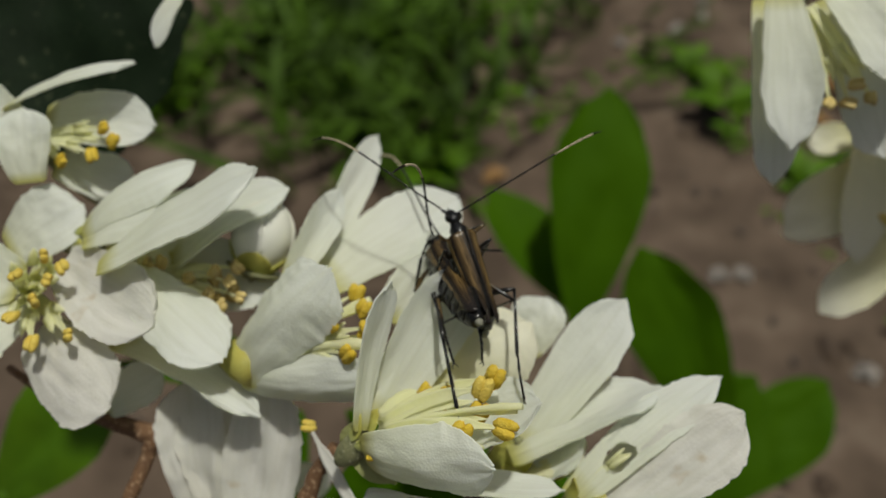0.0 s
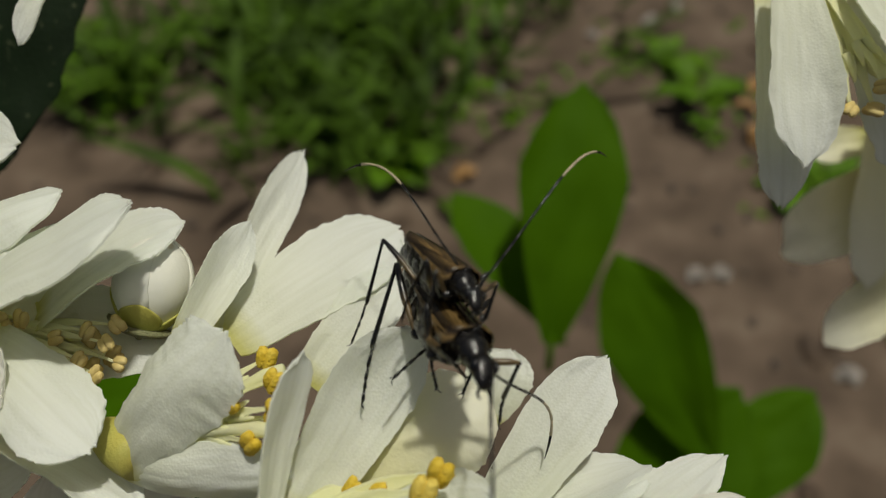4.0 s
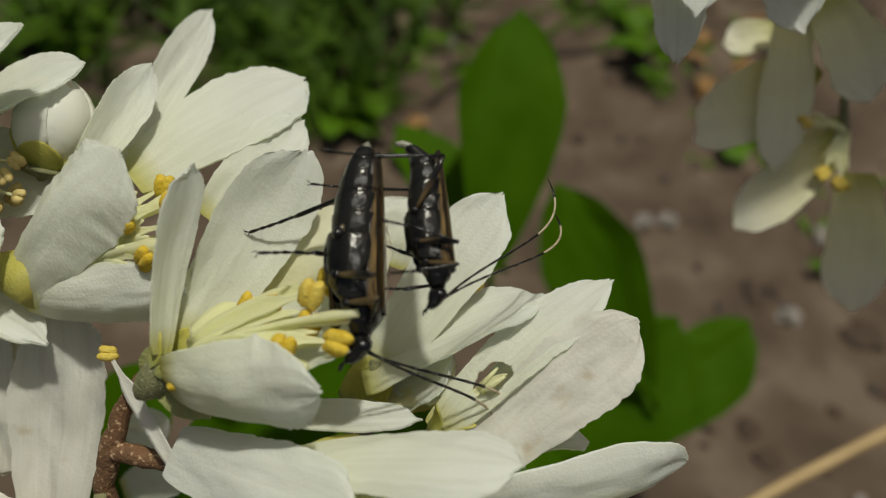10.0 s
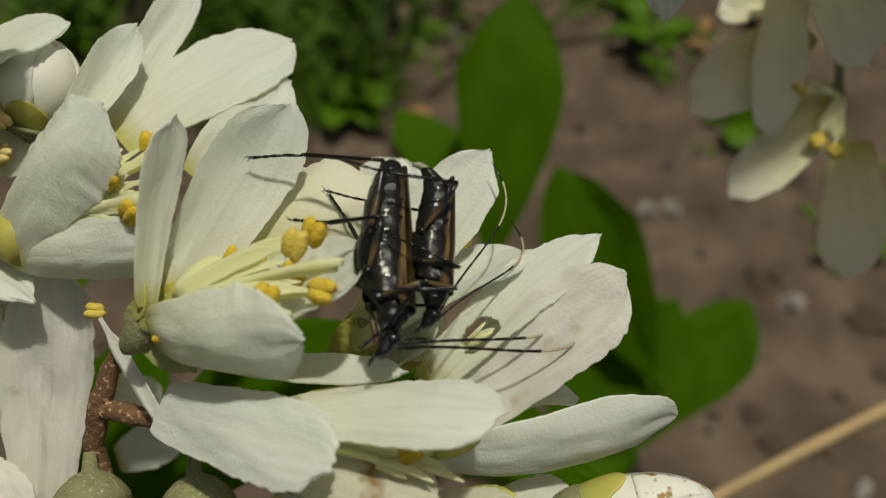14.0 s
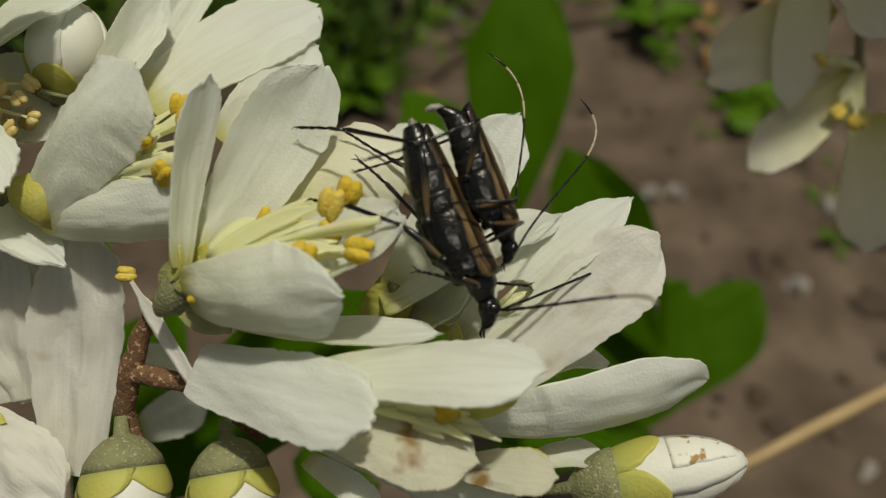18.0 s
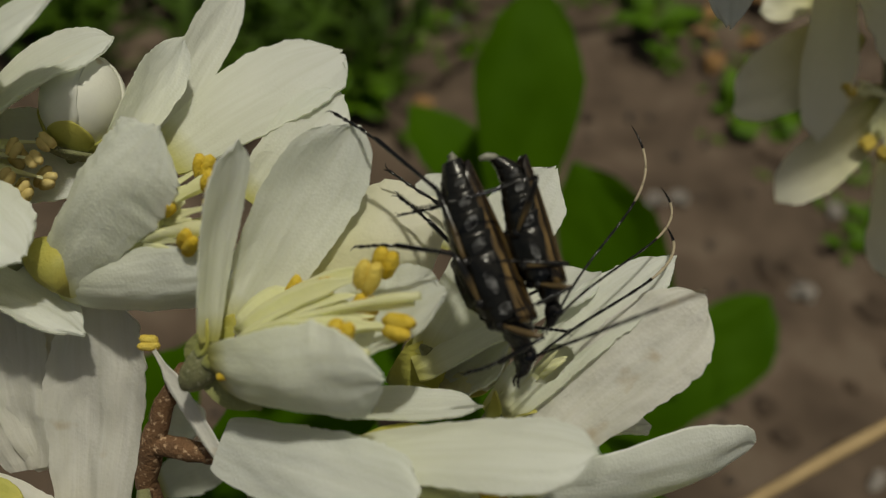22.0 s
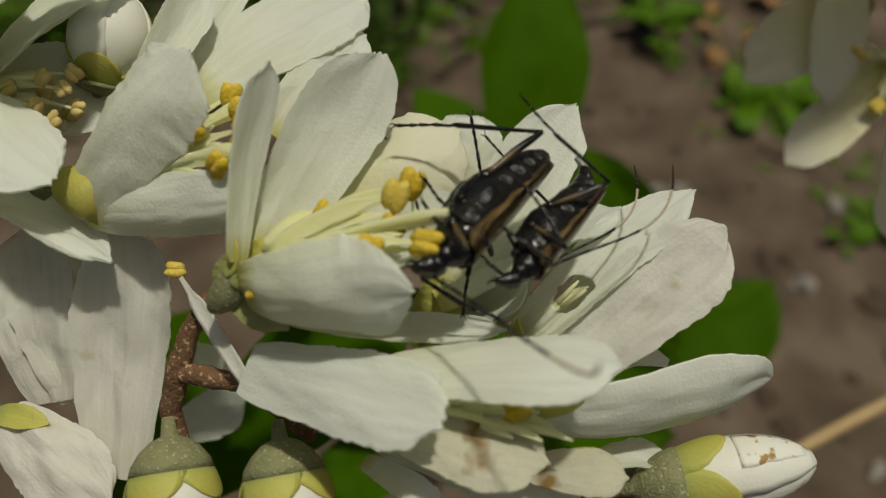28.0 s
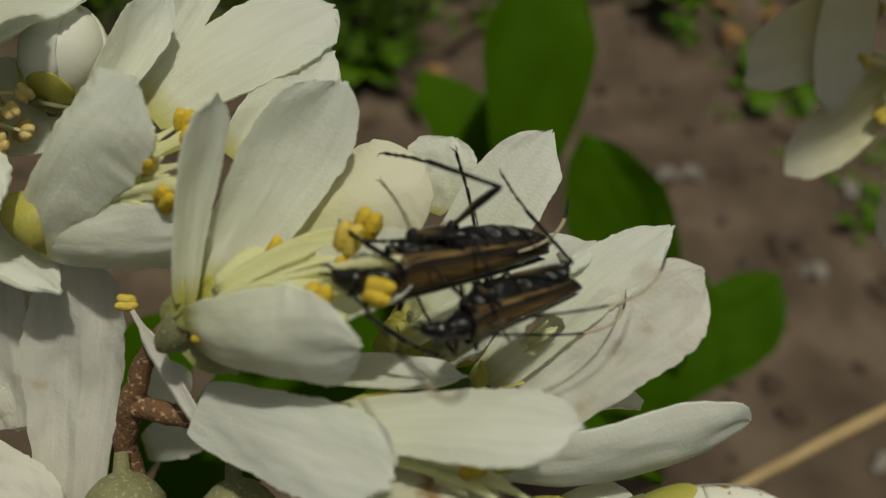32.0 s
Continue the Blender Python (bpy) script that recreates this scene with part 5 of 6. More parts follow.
petal(lower_flower, (3.75, 41.25, -15.49), (6.44, 41.25, -15.39), 1.12, (0, -1, 0.3), cup=0.2, skin=SEPAL, name="sepal", blunt=1.8)
stamen(lower_flower, (-3.4, 38.25, -11.93), (1.35, 36.75, -12), anther=1.1, width=0.9)
stamen(lower_flower, (-3.4, 38.25, -11.93), (2.97, 36.75, -12.73), anther=0, width=0.9)
stamen(lower_flower, (-3.4, 38.25, -11.93), (3.8, 36.75, -13.38), anther=0, width=0.9)
stamen(lower_flower, (-3.4, 38.25, -11.93), (2.46, 36.38, -13.27), anther=0, width=0.9)

loose = thing("loose_petal", S(-10.69, 39.75, -10.48), "broad white loose petal lying across the spray", "petal")
petal(loose, (-11.15, 40.8, -10.75), (-1.7, 34.9, -11.85), 4.0, (0.2, -1, 0.3), skin=PETAL_PLAIN, cup=-0.08, bend=0.04, foot=0.55, blunt=12, taper=0.12, end=0.5, label="broad petal")
stamen(loose, (-11.11, 40.8, -11.55), (-14.76, 41.85, -6.05), anther=0.8, skin=ANTHER_PALE, width=0.9, sag=(0, 0, 0), teeth=False, body=PETAL_WORN)
petal(lower_flower, (-5.35, 40.5, -11.43), (-1.51, 39.38, -9.69), 0.96, (0, -0.8, 0.6), cup=0.2, skin=SEPAL, name="sepal", blunt=2)

hanging = thing("flower", S(-18.62, 42.75, -17.07), "drooping white flower with long hanging petals", "flower", "flowers of the spray")
petal(hanging, (-19.14, 44.62, -17.17), (-17.92, 43.88, -3.75), 5.31, (0, -1, 0.2), cup=0.12, bend=-0.02, foot=0.55, blunt=5, skin=PETAL_WORN, wave=0.045)
petal(hanging, (-21.58, 46.5, -13.35), (-23.37, 46.12, -4.98), 4.51, (0.2, -1, 0.1), cup=0.1, skin=PETAL_WORN, wave=0.045)
petal(hanging, (-24.19, 43.5, -13.6), (-18.48, 42, -17.83), 4.41, (0.2, -1, 0.3), cup=-0.15, skin=PETAL_WORN, wave=0.045)
petal(hanging, (-24.77, 43.5, -13.45), (-21.6, 42.75, -13.76), 1.3, (0, -0.8, 0.6), cup=0.1, skin=SEPAL, name="sepal", blunt=2)
petal(hanging, (-19.69, 55.5, -12.22), (-16.07, 54.75, -13.36), 2.75, (0, -1, 0.2), cup=0.1)
petal(hanging, (-19.65, 56.25, -17.55), (-14.86, 55.5, -15.43), 3.26, (0, -1, 0.2), cup=0.1)
petal(hanging, (-30.53, 46.5, -6.17), (-26.09, 45.75, -3.55), 3.26, (0, -1, 0.2), cup=0.1)
petal(hanging, (-22.91, 46.12, -13.38), (-24.34, 46.12, -3.92), 4.91, (0, -1, 0.2), cup=0.1, skin=PETAL_WORN, wave=0.045)
scarred = bud("bud", (7.74, 42.75, -17.43), (16.6, 42.15, -15.95), 3.6, "closed white bud with a brown scar and grey-green cup", cup=0.26)
way = (S(16.6, 42.15, -15.95) - S(7.74, 42.75, -17.43))
toward = SD((0, -1, 0)) - SD((0, -1, 0)).dot(way.normalized()) * way.normalized()
egg_patch(scarred, "scar", SCAR, way.normalized(), toward.normalized(), way.length, 0.0018, -0.95, 0.5, 0.56, 0.93, 0.00017, taper=0.5, label="torn brown scar")
bud("bud", (-15.57, 42.75, -14.54), (-14.78, 41.25, -19.98), 4.29, "closed bud with a grey-green cup and yellow sepals", cup=0.30)
bud("bud", (-9.87, 42, -14.56), (-9, 40.5, -19.88), 4.21, "closed bud with a grey-green cup and yellow sepals", cup=0.30)
twig("twig", [([(-13.06, 42, -7.35), (-14.41, 42.75, -9.15), (-15.2, 43.12, -11.26), (-15.86, 43.88, -13.5), (-15.32, 44.62, -16.45), (-15.39, 45, -19.37)], [0.44, 0.50, 0.61, 0.55, 0.55, 0.55]), ([(-15.29, 43.12, -11.26), (-13.44, 42.75, -11.52), (-11.56, 42.38, -11.83), (-8.76, 45, -15.09)], [0.55, 0.55, 0.44, 0.44]), ([(-15.86, 43.88, -13.5), (-15.6, 42.75, -15.04), (-15.37, 42.38, -15.53)], [0.33, 0.33, 0.33])], "rough red-brown twig with pale scaly dots")
twig("twig", [([(-38.56, 48, -3.73), (-34.04, 47.25, -6.2), (-30.12, 46.5, -7.02), (-26.51, 45.75, -7.77), (-26.84, 45.75, -9.06), (-28.05, 45, -12.53)], [0.28, 0.33, 0.55, 0.72, 0.50, 0.50])], "rough red-brown forked twig")

hanging_right = thing("flower", S(17.97, 49.5, 23.49), "nodding white flower with long drooping petals", "flower", "flowers of the spray")
petal(hanging_right, (16.66, 49.5, 24.27), (17.0, 48.75, 12.9), 4.2, (0, -1, 0.2), cup=0.25, bend=0.03, blunt=3.5)
petal(hanging_right, (16.09, 51.75, 24.31), (16.76, 51.75, 10.64), 3.57, (0, -1, 0.2), cup=0.2)
petal(hanging_right, (20.6, 49.5, 25.2), (25.6, 48, 17.9), 7.0, (0, -1, 0.2), cup=0.1)
petal(hanging_right, (20.67, 52.5, 24.59), (25.34, 53.25, 13.04), 5.32, (0, -1, 0.2), cup=0.1)
stamen(hanging_right, (18.53, 49.5, 23.1), (19.86, 49.5, 16.18), anther=0.9, width=0.9, skin=ANTHER_OLD)
stamen(hanging_right, (18.53, 49.5, 23.1), (21.15, 49.5, 16.19), anther=0.9, width=0.9, skin=ANTHER_OLD)
stamen(hanging_right, (18.53, 49.5, 23.1), (21.37, 48.75, 17.34), anther=0.9, width=0.9, skin=ANTHER_OLD)
stamen(hanging_right, (18.53, 49.5, 23.1), (22.63, 49.5, 16.58), anther=0.9, width=0.9, skin=ANTHER_OLD)

far_cluster = thing("flower", S(37.13, 72.75, 8.95), "white flower hanging under an added shade shoot, petals tinted for the shade light", "flower", "flowers of the spray")
# cream instead of white: the green-filtered shade light is put into the petal colour
petal(far_cluster, (34.41, 72.75, 15.37), (24.13, 72.75, 8.35), 5.94, (0, -1, 0.2), cup=0.15, bend=0.03, blunt=3, skin=CREAM)
petal(far_cluster, (32.25, 71.25, 20.87), (30.09, 70.5, 5.56), 4.47, (0, -1, 0.2), cup=0.15, bend=0.03, blunt=3, skin=CREAM)
petal(far_cluster, (36.5, 72, 8.37), (27.35, 72, 0.78), 4.66, (0, -1, 0.2), cup=0.15, bend=0.03, blunt=3, skin=CREAM)
petal(far_cluster, (38.37, 72.75, 5.49), (38.01, 73.5, -6.7), 6.07, (0, -1, 0.2), cup=0.15, bend=0.03, blunt=3, skin=CREAM)
petal(far_cluster, (34.31, 70.5, 20.17), (38.62, 70.5, 11.55), 6.33, (0, -1, 0.2), cup=0.15, bend=0.03, blunt=3, skin=CREAM)
petal(far_cluster, (32.42, 75, 18.4), (27.59, 75.75, 17.55), 3.34, (0, -1, 0.2), cup=0.15, bend=0.03, blunt=3, skin=CREAM)
petal(far_cluster, (37.76, 73.5, 9.54), (32.42, 75, 7.19), 4.09, (0, -1, 0.2), cup=0.15, bend=0.03, blunt=3, skin=CREAM)
stamen(far_cluster, (36.99, 72, 9.1), (32.87, 70.5, 9.63), anther=1.3, width=0.9, skin=ANTHER_PALE)
stamen(far_cluster, (36.99, 72, 9.1), (34.31, 70.5, 5.32), anther=1.3, width=0.9, skin=ANTHER_PALE)
stamen(far_cluster, (36.99, 72, 9.1), (35.74, 70.5, 4.36), anther=1.3, width=0.9, skin=ANTHER_PALE)

leaf("leaf", (9.83, 136.5, -5.48), (14.42, 134.25, 36.77), 17.43, "pointed bright green leaf behind the spray", face=(0.1, -1, 0.2))
leaf("leaf", (39.95, 153.75, -28.16), (22.48, 150, 9.88), 18.19, "dark green leaf behind the spray", face=(-0.4, -0.8, 0.4))
leaf("leaf", (39.74, 159.75, -40.61), (60.91, 159.75, -15.96), 16.29, "green leaf behind the spray", face=(-0.3, -1, 0.2))
leaf("leaf", (11.28, 146.25, -3.94), (-6.83, 150, 20.1), 13.58, "small green leaf in the shade", face=(0.3, -0.8, 0.5))
# near-black skin paints this leaf as shaded
leaf("leaf", (-47.2, 63, 39.65), (-37.0, 60, 13.04), 21.5, "green toothed leaf with its shade painted into the colour", face=(0.1, -1, -0.1), skin=LEAF_SHADED, ragged=0.08)
twig("dry_stalk", [([(61.98, 105, -22.89), (43.82, 97.5, -28.36), (32.21, 91.5, -31.59), (22.68, 87, -34.52)], [0.86, 0.8, 0.68, 0.59])], "pale tan dry stalk", STRAW)
leaf("leaf", (-35.75, 82.5, -34.2), (-24.51, 78, -11.13), 11.26, "green leaf low in the spray", face=(-0.2, -1, 0.3))
leaf("leaf", (-7.2, 84, -22.35), (-19.57, 79.5, -11.35), 8.27, "dark green leaf in the shade of the spray", face=(0.2, -0.6, 0.8))
leaf("leaf", (6.19, 105, -32.89), (27.01, 105, -31.01), 7.14, "green leaf under the flowers", face=(0, -0.8, 0.5))
leaf("leaf", (-58.63, 78.75, -22.85), (-43.22, 75, -6.54), 10.93, "bright green leaf low in the spray", face=(0.2, -1, 0.3), skin=WEED)
leaf("leaf", (-45.21, 82.5, -7.27), (-30.88, 79.5, -5.73), 7.17, "green leaf between the flowers", face=(0, -0.8, 0.5))
leaf("leaf", (-7.3, 90, -32.08), (-15.17, 86.25, -28.44), 7.71, "green leaf between the flowers", face=(0, -0.8, 0.5))
leaf("leaf", (20.53, 162, -51.75), (46.72, 159, -15.24), 25.18, "deep green leaf behind the spray", face=(0.1, -1, 0.3))
leaf("leaf", (-22.5, 64, -25.0), (-3.5, 59, -8.5), 9.5, "dark green leaf in the shade under the flowers", face=(0.1, -0.9, 0.5))
leaf("leaf", (14.5, 66, -22.0), (-4.0, 60, -12.5), 8.0, "dark green leaf in the shade under the flowers", face=(-0.1, -0.8, 0.6))
# unseen light blocker, set between far_cluster and the sun
shade_branch((0.0470, 0.0560, 0.196), 71, 5, "green leafy shoot added unseen overhead to shade the hanging flower")
pedicel(rear_flower, (-1, 9, -3))
pedicel(eaten_flower, (-2, 10, -4))
pedicel(facing_flower, (1, 10, -4))
pedicel(upper_left_flower, (1, 10, -4))
pedicel(lower_flower, (-2, 10, -3))
pedicel(hanging_right, (3, 4, 12))
pedicel(far_cluster, (3, 6, 14))
grass_patch("grass", [(-0.073, 0.317, 0.027), (-0.058, 0.291, 0.018), (-0.077, 0.275, 0.018), (-0.041, 0.24, 0.012), (-0.07, 0.33, 0.024), (-0.064, 0.246, 0.018), (-0.143, 0.27, 0.012), (-0.103, 0.312, 0.018), (-0.02, 0.29, 0.03), (-0.05, 0.35, 0.03)], 900, 3, "tangled green grass and weeds")
weed(-0.006, 0.265, 0.012, 7, "low green weed on the soil", 1)
weed(0.080, 0.257, 0.018, 9, "low green weed on the soil", 2)
weed(0.069, 0.280, 0.016, 7, "low green weed on the soil", 3)
weed(0.081, 0.240, 0.012, 6, "low green weed on the soil", 4)
weed(0.101, 0.218, 0.013, 7, "low green weed on the soil", 5)
weed(0.120, 0.229, 0.01, 5, "low green weed on the soil", 6)
weed(0.102, 0.216, 0.016, 8, "low green weed on the soil", 7)
weed(0.118, 0.217, 0.016, 8, "low green weed on the soil", 8)
weed(-0.169, 0.294, 0.016, 8, "low green weed on the soil", 9)
weed(-0.077, 0.275, 0.022, 8, "low green weed on the soil", 10)
weed(-0.063, 0.312, 0.026, 9, "low green weed on the soil", 11)
weed(-0.141, 0.282, 0.014, 6, "low green weed on the soil", 12)
weed(-0.050, 0.312, 0.022, 8, "low green weed on the soil", 13)
weed(-0.143, 0.256, 0.014, 6, "low green weed on the soil", 14)
weed(-0.169, 0.270, 0.03, 10, "low green weed on the soil", 15)
weed(-0.062, 0.268, 0.018, 8, "low green weed on the soil", 16)
weed(-0.089, 0.321, 0.024, 9, "low green weed on the soil", 17)
weed(0.131, 0.163, 0.012, 6, "low green weed on the soil", 18)
weed(0.120, 0.155, 0.01, 5, "low green weed on the soil", 19)
weed(-0.030, 0.230, 0.012, 6, "low green weed on the soil", 20)
weed(-0.034, 0.222, 0.02, 8, "low green weed on the soil", 21)
weed(-0.022, 0.312, 0.01, 4, "low green weed on the soil", 22)
fallen_petal(-0.023, 0.328, 0.0055, 168, 24)
fallen_petal(0.043, 0.301, 0.0063, 235, 25)
fallen_petal(0.068, 0.311, 0.0071, 302, 26)
fallen_petal(0.080, 0.324, 0.0079, 9, 27)
fallen_petal(0.004, 0.269, 0.0055, 76, 28)
fallen_petal(0.064, 0.172, 0.0063, 143, 29)
fallen_petal(0.073, 0.174, 0.0071, 210, 30)
fallen_petal(0.103, 0.139, 0.0079, 277, 31)
fallen_petal(0.024, 0.338, 0.0055, 344, 32)
fallen_petal(0.065, 0.173, 0.0063, 51, 33)
fallen_petal(0.073, 0.174, 0.0071, 118, 34)
fallen_petal(0.122, 0.171, 0.0079, 185, 35)
fallen_petal(0.004, 0.271, 0.0055, 252, 36)
fallen_petal(0.104, 0.081, 0.0063, 319, 37)
fallen_petal(0.103, 0.139, 0.0071, 26, 38)
fallen_petal(0.083, 0.335, 0.0079, 93, 39)
fallen_petal(0.121, 0.170, 0.0055, 160, 40)
dry_leaf(0.122, 0.271, 0.014, 227, 41)
dry_leaf(-0.008, 0.220, 0.009, 294, 42)
dry_leaf(0.095, 0.237, 0.01, 1, 43)
dry_leaf(0.096, 0.253, 0.009, 68, 44)
dry_leaf(0.103, 0.266, 0.01, 135, 45)
dry_leaf(0.097, 0.237, 0.009, 202, 46)
dry_leaf(0.114, 0.251, 0.008, 269, 47)
scatter_seedlings([(0.077, 0.269, 0.012), (0.061, 0.288, 0.012), (-0.002, 0.258, 0.014), (0.11, 0.215, 0.014), (0.135, 0.178, 0.014), (0.09, 0.257, 0.02), (-0.03, 0.276, 0.02), (0.008, 0.262, 0.012)], 170, 12)
scatter_soil(2600, 5)
scatter_litter(500, 8)

def turned(t):
    """The roll of both beetles about their long axis, in degrees: the belly comes up as they settle head down."""
    steps = ((0, 0), (0.5, -20), (1, -45), (1.5, -30), (2, -8), (2.5, 0), (4.5, 6), (8, 4), (10, 10), (17, 15), (25.5, 15), (27.5, 12), (29, 10), (30, 4), (32, 0))
    for (a, p), (b, q) in zip(steps, steps[1:]):
        if t <= b:
            return p + (q - p) * (t - a) / (b - a)
    return 0


def motions():
    her, her_legs, her_feelers = beetle(10.3, "black and brown slender beetle with silvery flanks, feeding in the flowers", 11.4)
    him, his_legs, his_feelers = beetle(8, "smaller slender brown beetle clasping the back of another", 10.6, 0.10)
    her_rows = [
        (0, pose(-0.00562, 0.02922, 0.17178, -17.1, 24.5, 13.3)),
        (0.5, pose(-0.00518, 0.02966, 0.17214, -11.2, 21.1, 3.7)),
        (1, pose(-0.00402, 0.02861, 0.17225, -18.7, 37.3, 26.3)),
        (1.5, pose(-0.00281, 0.02833, 0.17298, 7.2, 20.4, 84.2)),
        (2, pose(-0.00269, 0.02934, 0.17378, 31.0, 19.2, 135.9)),
        (2.5, pose(-0.00371, 0.02970, 0.17410, 44.3, 19.1, 153.7)),
        (3.2, pose(-0.00350, 0.02914, 0.17462, 33.3, 0.8, 175.3)),
        (3.8, pose(-0.00306, 0.02873, 0.17428, 25.4, -21.8, -170.6)),
        (4.5, pose(-0.00260, 0.02859, 0.17417, 19.1, -40.5, -158.2)),
        (5, pose(-0.00245, 0.02774, 0.17347, 31.4, -61.0, -172.3)),
        (6, pose(-0.00182, 0.02711, 0.17293, 21.6, -69.8, -156.9)),
        (7, pose(-0.00187, 0.02684, 0.17270, -66.9, -60.5, -63.4)),
        (8, pose(-0.00229, 0.02638, 0.17231, -77.3, -58.0, -60.8)),
        (9, pose(-0.00141, 0.02504, 0.17118, -65.3, -54.4, -77.3)),
        (10, pose(-0.00139, 0.02355, 0.17189, -105.8, -63.5, -72.7)),
        (10.5, pose(-0.00109, 0.02294, 0.17138, -112.8, -72.6, -71.2)),
        (11, pose(-0.00073, 0.02256, 0.17106, -114.1, -73.0, -71.1)),
        (12, pose(-0.00039, 0.02217, 0.17074, -116.7, -67.4, -71.4)),
        (13, pose(0.00025, 0.02182, 0.17044, -118.1, -72.2, -67.4)),
        (14, pose(0.00054, 0.02240, 0.16946, -119.9, -75.3, -58.5)),
        (14.5, pose(0.00078, 0.02290, 0.16987, -75.6, -49.7, -91.8)),
        (16.5, pose(0.00147, 0.02182, 0.16898, -64.3, -49.5, -91.7)),
        (17, pose(0.00159, 0.02197, 0.16910, -65.1, -49.5, -91.7)),
        (18, pose(0.00177, 0.02207, 0.16919, -66.3, -49.5, -91.7)),
        (19, pose(0.00161, 0.02197, 0.16910, -65.5, -49.5, -91.7)),
        (20, pose(0.00131, 0.02211, 0.16922, -64.5, -49.5, -91.7)),
        (21, pose(0.00129, 0.02233, 0.16941, -65.4, -49.5, -91.7)),
        (22, pose(0.00163, 0.02303, 0.16999, -69.2, -49.6, -91.8)),
        (23, pose(0.00130, 0.02234, 0.16941, -66.0, -49.5, -91.7)),
        (24, pose(0.00186, 0.02248, 0.16953, -65.3, -49.5, -91.7)),
        (25, pose(0.00201, 0.02211, 0.16922, -66.7, -49.6, -91.8)),
        (25.5, pose(0.00201, 0.02213, 0.16924, -64.1, -49.5, -91.7)),
        (26.5, pose(0.00105, 0.02176, 0.16941, -44.3, -81.0, -143.8)),
        (27.5, pose(0.00042, 0.02206, 0.16966, 159.0, -71.0, -15.4)),
        (28, pose(0.00044, 0.02199, 0.16960, 155.0, -70.1, -11.4)),
        (28.5, pose(0.00031, 0.02203, 0.16964, 148.4, -68.4, -5.0)),
        (29, pose(0.00032, 0.02239, 0.16994, 147.4, -67.5, 1.5)),
        (29.5, pose(0.00001, 0.02257, 0.17009, 138.0, -60.6, 12.7)),
        (30, pose(-0.00005, 0.02231, 0.16968, 142.9, -60.4, -11.0)),
        (31, pose(0.00018, 0.02203, 0.16944, 110.3, -69.8, 13.6)),
        (31.5, pose(0.00064, 0.02194, 0.16935, 110.7, -70.1, 11.3)),
        (32, pose(0.00044, 0.02179, 0.16922, 105.9, -73.5, 9.0)),
    ]
